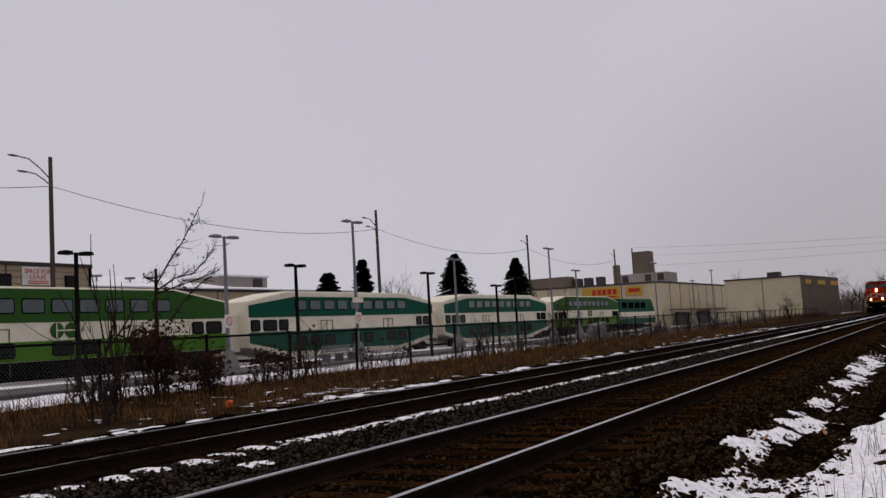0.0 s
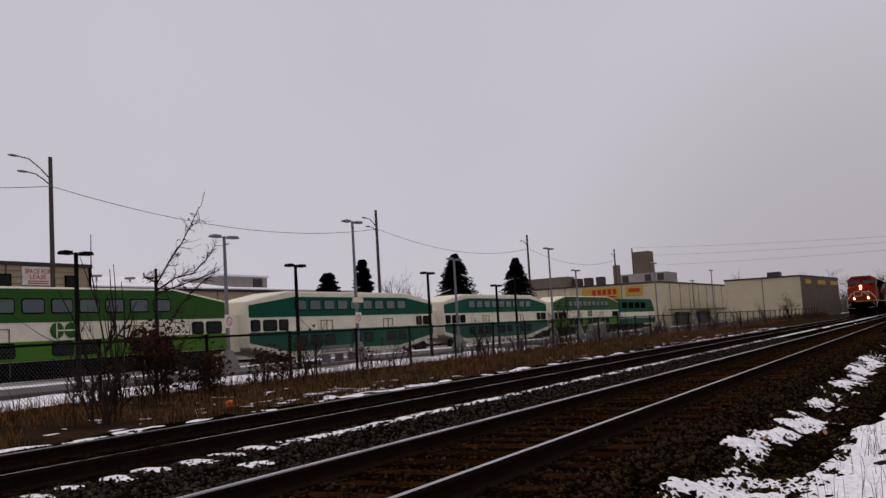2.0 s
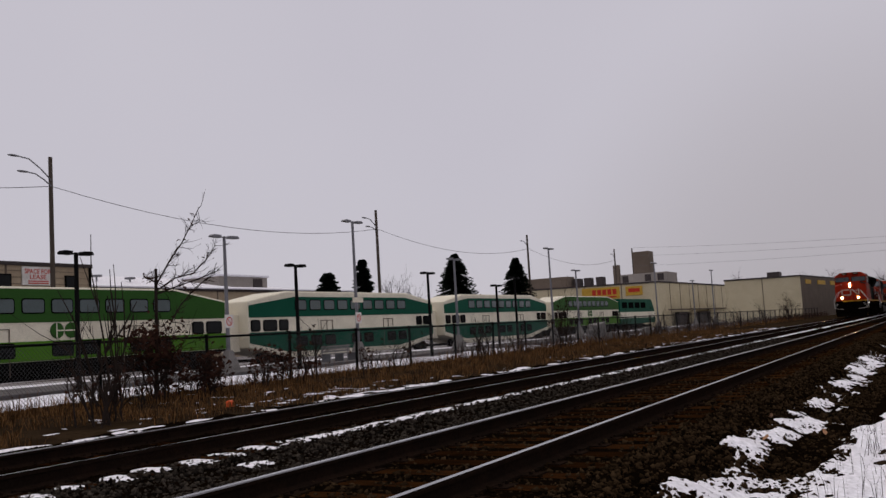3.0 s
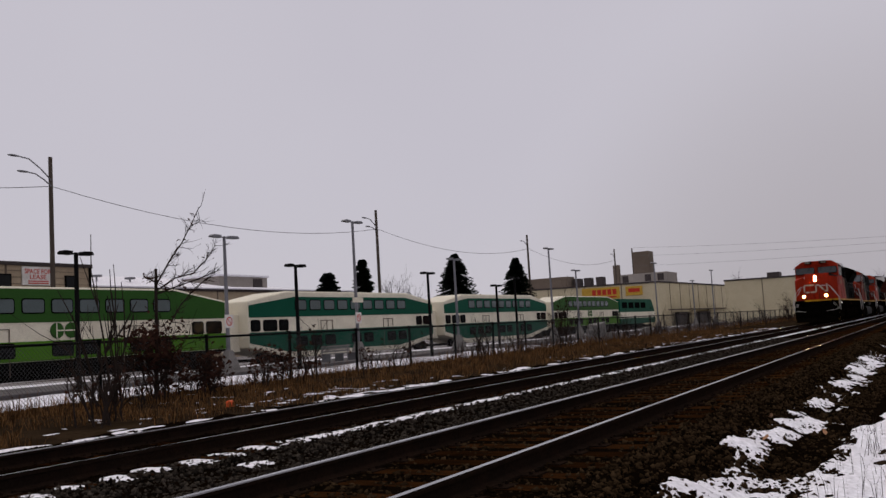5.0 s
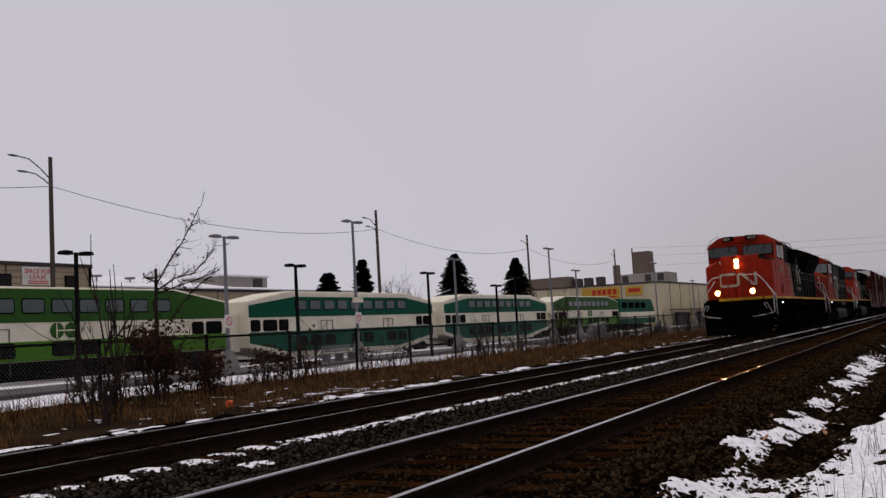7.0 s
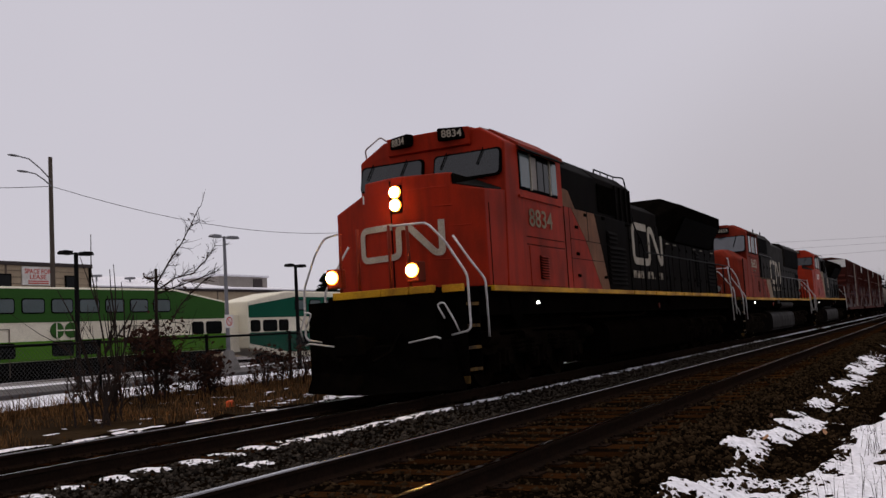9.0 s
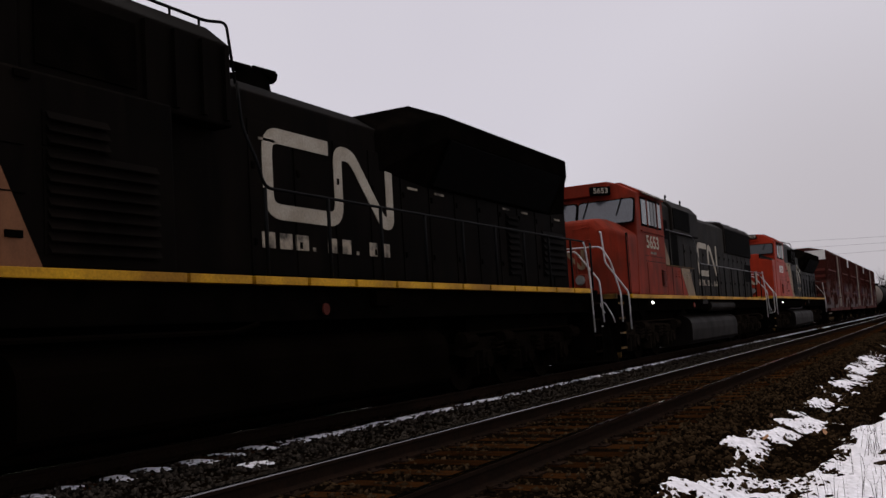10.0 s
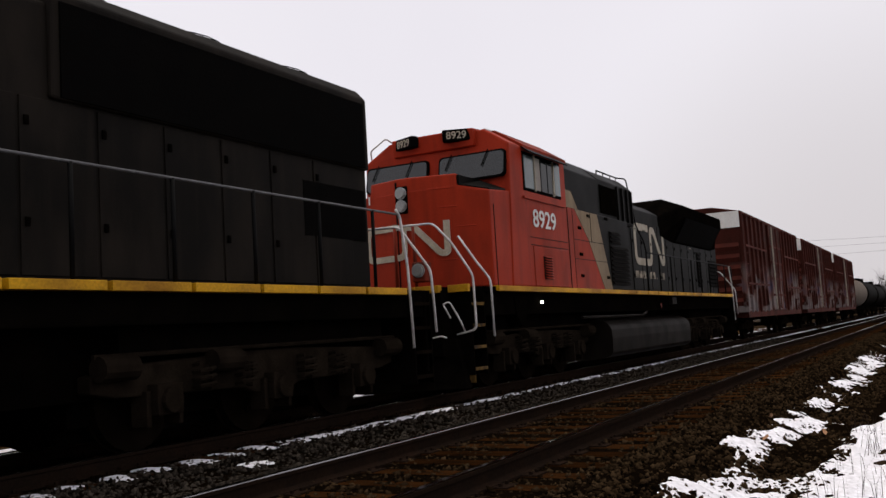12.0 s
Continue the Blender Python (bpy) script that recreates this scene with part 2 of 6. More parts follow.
def sprayed_paint():
    """Oxide-red car paint with faded spray paint in loose patches along the lower side."""
    m = mat("sprayed_boxcar_paint", (0.05, 0.0115, 0.0075), 0.75, other=(0.026, 0.0075, 0.0055), scale=1.0, amount=0.8, bump=0.08, soot=(0.026, 0.009, 0.0065), spec=0.04, grain=0.3)
    n, l = m.node_tree.nodes, m.node_tree.links
    b = n["Principled BSDF"]
    under = b.inputs["Base Color"].links[0].from_socket
    co, axes = n.new("ShaderNodeTexCoord"), n.new("ShaderNodeSeparateXYZ")
    l.new(co.outputs["Object"], axes.inputs["Vector"])
    low = n.new("ShaderNodeMapRange")
    low.inputs["From Min"].default_value, low.inputs["From Max"].default_value = 3.0, 2.2
    l.new(axes.outputs["Z"], low.inputs["Value"])
    shapes, tints = n.new("ShaderNodeTexNoise"), n.new("ShaderNodeTexNoise")
    shapes.inputs["Scale"].default_value, shapes.inputs["Detail"].default_value = 0.75, 4
    tints.inputs["Scale"].default_value, tints.inputs["Detail"].default_value = 0.6, 2
    for t in (shapes, tints):
        l.new(co.outputs["Object"], t.inputs["Vector"])
    edge, both = n.new("ShaderNodeMapRange"), n.new("ShaderNodeMath")
    edge.inputs["From Min"].default_value, edge.inputs["From Max"].default_value = 0.49, 0.53
    edge.inputs["To Max"].default_value = 0.5
    both.operation = "MULTIPLY"
    l.new(shapes.outputs["Fac"], edge.inputs["Value"])
    l.new(edge.outputs["Result"], both.inputs[0])
    l.new(low.outputs["Result"], both.inputs[1])
    ramp = n.new("ShaderNodeValToRGB")
    stops = ramp.color_ramp.elements
    stops[0].position, stops[0].color = 0.32, (0.1, 0.1, 0.16, 1)
    stops[1].position, stops[1].color = 0.44, (0.22, 0.12, 0.1, 1)
    for at, colour in ((0.52, (0.3, 0.27, 0.26, 1)), (0.66, (0.17, 0.16, 0.17, 1))):
        stops.new(at).color = colour
    l.new(tints.outputs["Fac"], ramp.inputs["Fac"])
    mx = n.new("ShaderNodeMix")
    mx.data_type = "RGBA"
    l.new(both.outputs[0], mx.inputs["Factor"])
    l.new(under, mx.inputs["A"])
    l.new(ramp.outputs["Color"], mx.inputs["B"])
    l.new(mx.outputs["Result"], b.inputs["Base Color"])
    return m


M_SPRAYED = sprayed_paint()
M_BRUSH = mat("dry_brown_brush", (0.07, 0.042, 0.03), 0.95, other=(0.035, 0.023, 0.018), scale=0.5, amount=0.9, bump=0, piece=0.5, spec=0.0)
M_LEAF = mat("tan_dead_leaf", (0.4, 0.22, 0.12), 0.8, other=(0.25, 0.12, 0.06), scale=12, bump=0.1)
M_SIGNY = mat("yellow_sign_face", (0.6, 0.37, 0.06), 0.6, bump=0)
M_SIGNR = mat("red_sign_lettering", (0.55, 0.05, 0.03), 0.6, bump=0)
M_ORANGE = mat("orange_plastic", (0.8, 0.12, 0.03), 0.5, bump=0)


# ---- mesh helpers ----
def box(bm, x0, x1, y0, y1, z0, z1):
    v = [bm.verts.new(p) for p in ((x0, y0, z0), (x1, y0, z0), (x1, y1, z0), (x0, y1, z0), (x0, y0, z1), (x1, y0, z1), (x1, y1, z1), (x0, y1, z1))]
    for f in ((3, 2, 1, 0), (4, 5, 6, 7), (0, 1, 5, 4), (1, 2, 6, 5), (2, 3, 7, 6), (3, 0, 4, 7)):
        bm.faces.new([v[i] for i in f])
    return bm


def loft(bm, loops):
    """Closed skin through loops of equal length, with caps."""
    rings = [[bm.verts.new(p) for p in lp] for lp in loops]
    n = len(rings[0])
    for a, b in zip(rings, rings[1:]):
        for i in range(n):
            bm.faces.new((a[i], a[(i + 1) % n], b[(i + 1) % n], b[i]))
    bm.faces.new(rings[0][::-1])
    bm.faces.new(rings[-1])
    return bm


def prism_xz(bm, pts, y0, y1):
    return loft(bm, [[(x, y0, z) for x, z in pts], [(x, y1, z) for x, z in pts]])


def prism_yz(bm, pts, x0, x1):
    return loft(bm, [[(x0, y, z) for y, z in pts], [(x1, y, z) for y, z in pts]])


def prism_xy(bm, pts, z0, z1):
    return loft(bm, [[(x, y, z0) for x, y in pts], [(x, y, z1) for x, y in pts]])


def tube(bm, pts, r, n=6, r1=None):
    pts = [Vector(p) for p in pts]
    loops = []
    for i, p in enumerate(pts):
        d = (pts[min(i + 1, len(pts) - 1)] - pts[max(i - 1, 0)]).normalized()
        side = d.cross(Vector((0.31, 0.22, 0.92))).normalized()
        up = side.cross(d)
        rad = r + ((r1 if r1 is not None else r) - r) * i / max(1, len(pts) - 1)
        loops.append([p + (side * math.cos(2 * math.pi * k / n) + up * math.sin(2 * math.pi * k / n)) * rad for k in range(n)])
    return loft(bm, loops)


def disc(bm, c, axis, r, depth, n=20, r1=None):
    a = Vector(axis).normalized() * depth / 2
    return tube(bm, [Vector(c) - a, Vector(c) + a], r, n, r1)


def part(name, bm, material, parent=None, label="", bevel=0.0, smooth=False):
    bmesh.ops.recalc_face_normals(bm, faces=bm.faces)
    me = bpy.data.meshes.new(name)
    bm.to_mesh(me)
    bm.free()
    me.materials.append(material)
    if smooth:
        for p in me.polygons:
            p.use_smooth = True
    ob = new(name, me)
    ob.parent = parent
    if label:
        tagged(ob, label)
    if bevel:
        b = ob.modifiers.new("bevel", "BEVEL")
        b.width, b.segments, b.limit_method, b.angle_limit = bevel, 2, "ANGLE", radians(35)
    return ob


def sheet(name, verts, faces, material, parent=None, smooth=False):
    me = bpy.data.meshes.new(name)
    me.from_pydata(verts, [], faces)
    me.materials.append(material)
    if smooth:
        for p in me.polygons:
            p.use_smooth = True
    ob = new(name, me)
    ob.parent = parent
    return ob


def BM():
    return bmesh.new()


def empty(name, m, label, category, group="", kind=""):
    ob = new(name)
    ob.matrix_world = m
    return tagged(ob, label, category, group, kind)


def writing(name, text, size, material, parent, m, width=None, label=""):
    """Painted characters, as a thin mesh."""
    cu = bpy.data.curves.new("characters", "FONT")
    cu.body, cu.size, cu.extrude, cu.align_x = text, size, 0.003, "CENTER"
    cu.offset = size * 0.012
    tmp = bpy.data.objects.new("characters", cu)
    scene.collection.objects.link(tmp)
    me = bpy.data.meshes.new_from_object(tmp.evaluated_get(bpy.context.evaluated_depsgraph_get()))
    bpy.data.objects.remove(tmp)
    if width:
        xs = [v.co.x for v in me.vertices]
        k = width / (max(xs) - min(xs))
        for v in me.vertices:
            v.co.x *= k
    me.materials.clear()
    me.materials.append(material)
    ob = new(name, me)
    ob.parent = parent
    ob.matrix_basis = m
    if label:
        tagged(ob, label)
    return ob


def fbm(x, y, s, seed=0.0, octaves=4):
    return noise.fractal(Vector((x * s, y * s, seed)), 1.0, 2.0, octaves)


# ---- ground ----
PROFILE = [(-400, -1.0), (-8, -0.7), (0.3, -0.6), (1.0, -0.55), (1.5, -0.48), (2.1, -0.2), (2.5, -0.168), (5.2, -0.168), (5.9, -0.25), (6.55, -0.168), (9.3, -0.15), (10.0, -0.1), (12.0, -0.1), (13.6, -0.04), (15.6, 0.0), (17.5, -0.25), (21.0, -0.42), (60, -0.5), (3000, -0.5)]


def ground_z(y):
    for (a, za), (b, zb) in zip(PROFILE, PROFILE[1:]):
        if a <= y <= b:
            return za + (zb - za) * (y - a) / (b - a)
    return -0.5


def relief(x, y):
    k = 0.0
    if y < 2.2:
        k = 0.05
    elif 9.9 < y < 21:
        k = 0.05
    return ground_z(y) + (k * fbm(x, y, 0.9, 3.0) if k and -20 < x < 120 else 0.0)


def spaced(stops):
    out = []
    for a, b, step in stops:
        out += list(np.arange(a, b, step))
    return out + [stops[-1][1]]


def build_ground():
    xs = spaced([(-400, -40, 60), (-40, 0, 4), (0, 40, 0.3), (40, 120, 1.5), (120, 400, 20), (400, 3000, 400)])
    ys = spaced([(-400, -20, 40), (-20, 0, 2), (0, 2.4, 0.12), (2.4, 9.6, 0.4), (9.6, 21, 0.25), (21, 60, 3), (60, 400, 40), (400, 3000, 400)])
    verts = [(x, y, relief(x, y)) for x in xs for y in ys]
    n = len(ys)
    faces = [(i * n + j, (i + 1) * n + j, (i + 1) * n + j + 1, i * n + j + 1) for i in range(len(xs) - 1) for j in range(n - 1)]
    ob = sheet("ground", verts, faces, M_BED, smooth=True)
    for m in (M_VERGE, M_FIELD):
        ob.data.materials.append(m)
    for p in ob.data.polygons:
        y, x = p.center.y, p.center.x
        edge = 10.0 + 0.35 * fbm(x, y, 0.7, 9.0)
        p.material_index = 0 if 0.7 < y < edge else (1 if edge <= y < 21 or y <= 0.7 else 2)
    tagged(ob, "dark ballast bed running into frozen weedy soil and snow", "ground", kind="structure")


def snow_patch(name, x0, x1, y0, y1, step, cover, thick, seed, label, scale=1.2, lift=0.0, stretch=1.0, amp=0.75, drift=False):
    """Old snow that comes up through the ground where the noise is high; cover(x, y) from -1 to 1 says how much lies there."""
    xs, ys = np.arange(x0, x1, step * stretch), np.arange(y0, y1, step)
    n = len(ys)
    verts, keep = [], []
    for x in xs:
        for y in ys:
            u, v = (0.36 * x - 1.7 * y, 1.0 * x + 2.9 * y) if drift else (x / stretch, y)
            h = fbm(u, v, scale, seed, 5) * amp + cover(x, y)
            keep.append(h > -0.12)
            verts.append((x, y, relief(x, y) + lift + thick * max(-0.9, min(1.0, h * 2.2))))
    faces = []
    for i in range(len(xs) - 1):
        for j in range(n - 1):
            q = (i * n + j, (i + 1) * n + j, (i + 1) * n + j + 1, i * n + j + 1)
            if any(keep[k] for k in q):
                faces.append(q)
    used = sorted({k for f in faces for k in f})
    index = {k: i for i, k in enumerate(used)}
    ob = sheet(name, [verts[k] for k in used], [[index[k] for k in f] for f in faces], M_SNOW, smooth=True)
    return tagged(ob, label, "snow", kind="stuff")


def build_snow():
    # verge beside the near track: open snow on the low side, a dark stony gap, then broken patches on the ballast shoulder
    def verge(x, y):
        edge = float(np.interp(x, (6.4, 6.9, 8.0, 8.8, 9.0, 9.3, 10.6, 12.0, 12.8, 14.7, 20.0), (1.98, 1.93, 1.84, 1.76, 1.44, 1.27, 1.1, 1.2, 0.98, 0.82, 0.8)))
        middle = float(np.interp(x, (9.0, 11.0, 13.2, 14.1, 15.4, 16.4, 20.6, 21.5, 31.0), (1.82, 1.7, 1.54, 1.7, 1.64, 1.66, 1.55, 1.7, 1.6)))
        much = float(np.interp(x, (8.8, 9.3, 13.2, 13.8, 14.2, 15.4, 15.9, 16.6, 20.5, 21.5), (-0.3, 0.16, 0.2, -0.12, 0.08, 0.08, -0.1, 0.14, 0.16, 0.26)))
        open_snow = 0.2 - max(0.0, y - edge + 0.06) * 3.5
        shoulder = much - ((y - middle) / 0.22) ** 2 * 0.26
        return max(open_snow, shoulder, -0.7) - max(0.0, 3.9 - x) * 0.55 - max(0.0, -1.2 - y) * 0.5
    snow_patch("snow", 1.2, 30, -4.0, 2.3, 0.035, verge, 0.03, 2.0, "old broken snow lying beside the ballast", scale=1.6, stretch=1.0, amp=0.52, drift=True)
    snow_patch("snow", 30, 90, -6.0, 2.3, 0.2, lambda x, y: 0.3 - max(0.0, y - 0.6) * 0.5, 0.05, 3.0, "old broken snow lying beside the ballast", scale=0.8)
    # between the tracks: lumps between the tie ends close by, closing into one strip further on
    def between(x, y):
        lumps = -0.1 + 0.24 * math.cos((x - 5.3) / 0.465 * 2 * math.pi + math.sin(x * 1.3)) if x < 8.4 else 0.01 + 0.1 * math.cos(x / 0.62 * 2 * math.pi) * max(0.0, 1 - x / 22)
        strip = lumps - ((y - (6.77 if x < 9 else 6.72)) / (0.23 if x < 9 else 0.145)) ** 2 * 0.3
        spot = 0.0 - ((x - 7.45) / 0.2) ** 2 * 0.2 - ((y - 6.16) / 0.13) ** 2 * 0.2
        return max(strip, spot, -0.8)
    snow_patch("snow", 3.0, 60, 5.9, 7.1, 0.04, between, 0.028, 7.0, "thin strip of snow between the two tracks", scale=2.8, stretch=1.3, amp=0.26, lift=0.014)
    snow_patch("snow", 60, 200, 6.3, 7.0, 0.15, lambda x, y: 0.16 - abs(y - 6.7) * 2, 0.035, 7.0, "thin strip of snow between the two tracks", scale=1.6, stretch=4, amp=0.3)
    def beyond(x, y):
        if y < 10.15:
            return (-0.05 if x < 24 else -0.1) + 0.1 * math.sin(x * 0.9) - ((y - 9.9) / 0.2) ** 2 * 0.25
        return -0.22 + 0.08 * math.sin(x * 0.5) - (0.12 if x > 22 else 0.0) - (0.1 if y > 12 else 0.0)
    snow_patch("snow", 3.0, 70, 9.6, 15.0, 0.08, beyond, 0.024, 4.0, "crusted snow patches among dead grass", scale=2.6, stretch=1.6, amp=0.42)
    snow_patch("snow", 5.0, 150, 19.0, 27.5, 0.3, lambda x, y: 0.5 - abs(y - 24.2) * 0.14, 0.1, 5.0, "trodden snow in front of the platform", scale=0.35, stretch=2)
    snow_patch("snow", 5.0, 150, 33.6, 36.2, 0.2, lambda x, y: 0.45 - abs(y - 34.9) * 0.6, 0.06, 6.0, "snow left along the platform edge", scale=0.6, lift=0.16, stretch=3)


def rock_mesh(n, place, size, seed, name, label, material):
    """Crushed stones, joined: uneven octahedra."""
    rng = np.random.default_rng(seed)
    base = np.array([(1, 0, 0), (-1, 0, 0), (0, 1, 0), (0, -1, 0), (0, 0, 1), (0, 0, -1)], float)
    tris = np.array([(0, 2, 4), (2, 1, 4), (1, 3, 4), (3, 0, 4), (2, 0, 5), (1, 2, 5), (3, 1, 5), (0, 3, 5)])
    pos = place(rng, n)
    n = len(pos)
    q = rng.normal(size=(n, 4))
    q /= np.linalg.norm(q, axis=1)[:, None]
    w, x, y, z = q.T
    rot = np.stack([np.stack([1 - 2 * (y * y + z * z), 2 * (x * y - z * w), 2 * (x * z + y * w)], 1),
                    np.stack([2 * (x * y + z * w), 1 - 2 * (x * x + z * z), 2 * (y * z - x * w)], 1),
                    np.stack([2 * (x * z - y * w), 2 * (y * z + x * w), 1 - 2 * (x * x + y * y)], 1)], 1)
    shape = base[None] * rng.uniform(0.55, 1.15, (n, 6, 1)) + rng.normal(0, 0.14, (n, 6, 3))
    s = size[0] + (size[1] - size[0]) * rng.random(n) ** 2
    v = np.einsum("nij,nkj->nki", rot, shape) * s[:, None, None] + pos[:, None, :]
    f = tris[None] + 6 * np.arange(n)[:, None, None]
    me = bpy.data.meshes.new(name)
    me.vertices.add(n * 6)
    me.vertices.foreach_set("co", v.reshape(-1))
    me.loops.add(n * 24)
    me.loops.foreach_set("vertex_index", f.reshape(-1).astype(np.int32))
    me.polygons.add(n * 8)
    me.polygons.foreach_set("loop_start", np.arange(0, n * 24, 3, dtype=np.int32))
    me.update(calc_edges=True)
    me.validate()
    me.materials.append(material)
    return tagged(new(name, me), label, "ballast", kind="stuff")


def build_ballast():
    zs = np.vectorize(ground_z)

    def near(rng, n):
        x = 2.5 + 42 * rng.random(n) ** 1.8
        y = rng.uniform(1.0, 5.3, n)
        keep = (np.abs(y - 3.83) > 1.3) | (rng.random(n) < 0.4)
        x, y = x[keep], y[keep]
        return np.stack([x, y, zs(y) - 0.022 + 0.034 * rng.random(len(x)) - 0.006 * (np.abs(y - 3.83) < 1.3)], 1)

    def far(rng, n):
        x = 4 + 40 * rng.random(n) ** 1.5
        y = rng.uniform(6.6, 9.9, n)
        return np.stack([x, y, zs(y) - 0.02 + 0.02 * rng.random(n)], 1)
    def middle(rng, n):
        x = 2.5 + 42 * rng.random(n) ** 1.8
        y = rng.uniform(5.2, 6.9, n)
        return np.stack([x, y, zs(y) - 0.022 + 0.034 * rng.random(n)], 1)
    rock_mesh(30000, middle, (0.016, 0.042), 3, "ballast", "grey crushed stone between the two tracks", M_STONE)
    def behind(rng, n):
        x, y = rng.uniform(-9, 2.6, n), rng.uniform(1.0, 9.9, n)
        return np.stack([x, y, zs(y) - 0.022 + 0.034 * rng.random(n)], 1)
    rock_mesh(14000, behind, (0.02, 0.045), 4, "ballast", "dark crushed stone ballast past the camera", M_BALLAST)
    rock_mesh(77000, near, (0.016, 0.042), 1, "ballast", "dark brown crushed stone ballast of the near track", M_BALLAST)
    rock_mesh(14000, far, (0.018, 0.042), 2, "ballast", "oily crushed stone under the train, shade coloured in", M_BED)


def rail_section(y):
    h = [(-0.07, -0.17), (0.07, -0.17), (0.07, -0.15), (0.012, -0.13), (0.012, -0.045), (0.036, -0.035), (0.036, -0.006), (0.026, 0.0)]
    return [(y + a, b) for a, b in h] + [(y - a, b) for a, b in h[::-1] if a > 0]


def build_track(centre, label, ties):
    track = empty("railway_track", pose(0, centre, 0), label, "railway track", "railway tracks", "structure")
    for y in (-0.755, 0.755):
        bm = BM()
        web = [(-0.07, -0.17), (0.07, -0.17), (0.07, -0.15), (0.014, -0.125), (0.014, -0.045), (0.036, -0.036), (0.036, -0.008), (-0.036, -0.008), (-0.036, -0.036), (-0.014, -0.045), (-0.014, -0.125), (-0.07, -0.15)]
        prism_yz(bm, [(y + a, b) for a, b in web], -80, 700)
        rail = part("rail", bm, M_RAILWEB, track, "rusty steel rail with a bright running surface")
        bm = BM()
        g = -1 if y > 0 else 1
        prism_yz(bm, [(y + g * a, b) for a, b in ((-0.026, -0.0085), (-0.026, 0.001), (0.026, 0.001), (0.033, -0.002), (0.0368, -0.0078), (0.0368, -0.0085))], -80, 700)
        part("running_surface", bm, M_RAIL, rail, "polished steel rail head")
    rng = random.Random(int(centre * 10))
    bm = BM()
    box(bm, -0.115, 0.115, -1.3, 1.3, -0.34, -0.158)
    bmesh.ops.bevel(bm, geom=bm.edges[:], offset=0.012, segments=1, affect="EDGES")
    tie = part("tie", bm, M_TIE, track)
    bm = BM()
    for y in (-0.755, 0.755):
        box(bm, -0.1, 0.1, y - 0.17, y + 0.17, -0.16, -0.148)
        for dx in (-0.06, 0.06):
            for dy in (-0.1, 0.1):
                box(bm, dx - 0.012, dx + 0.012, y + dy - 0.012, y + dy + 0.012, -0.15, -0.125)
    plate = part("tie_plate", bm, M_RAILWEB, tie)
    x = 1.0
    tie.matrix_basis = pose(x, 0, 0)
    for i in range(ties):
        x += 0.53
        t = new("tie", tie.data)
        t.parent = track
        t.matrix_basis = pose(x + rng.uniform(-0.03, 0.03), rng.uniform(-0.06, 0.06), rng.uniform(-0.012, 0.006), 0, 0, rng.uniform(-1.6, 1.6))
        if i < 100:
            p = new("tie_plate", plate.data)
            p.parent = t
    for i in range(24):
        t = new("tie", tie.data)
        t.parent = track
        t.matrix_basis = pose(1.0 - 0.53 * (i + 1) + rng.uniform(-0.03, 0.03), rng.uniform(-0.06, 0.06), rng.uniform(-0.012, 0.006), 0, 0, rng.uniform(-1.6, 1.6))
        p = new("tie_plate", plate.data)
        p.parent = t


# ---- verge, fence and bushes ----
def blades(name, n, place, height, material, label, seed, lean=0.5, width=0.006):
    rng = np.random.default_rng(seed)
    pos = place(rng, n)
    n = len(pos)
    h = rng.uniform(height[0], height[1], n)
    ang = rng.uniform(0, 6.283, n)
    dx, dy = np.cos(ang), np.sin(ang)
    k = rng.uniform(0, lean, n) * h
    a2 = rng.uniform(0, 6.283, n)
    side = np.stack([-dy, dx, np.zeros(n)], 1) * width
    mid = pos + np.stack([np.cos(a2) * k * 0.3, np.sin(a2) * k * 0.3, h * 0.6], 1)
    top = pos + np.stack([np.cos(a2) * k, np.sin(a2) * k, h * 0.95], 1)
    v = np.stack([pos - side, pos + side, mid + side * 0.8, mid - side * 0.8, top], 1)
    b = 5 * np.arange(n)
    faces = [(i, i + 1, i + 2, i + 3) for i in b.tolist()] + [(i + 3, i + 2, i + 4) for i in b.tolist()]
    ob = sheet(name, v.reshape(-1, 3).tolist(), faces, material)
    return tagged(ob, label, "dead grass", kind="stuff")


def on_ground(x, y):
    return np.array([(a, b, relief(a, b) - 0.01) for a, b in zip(x, y)])


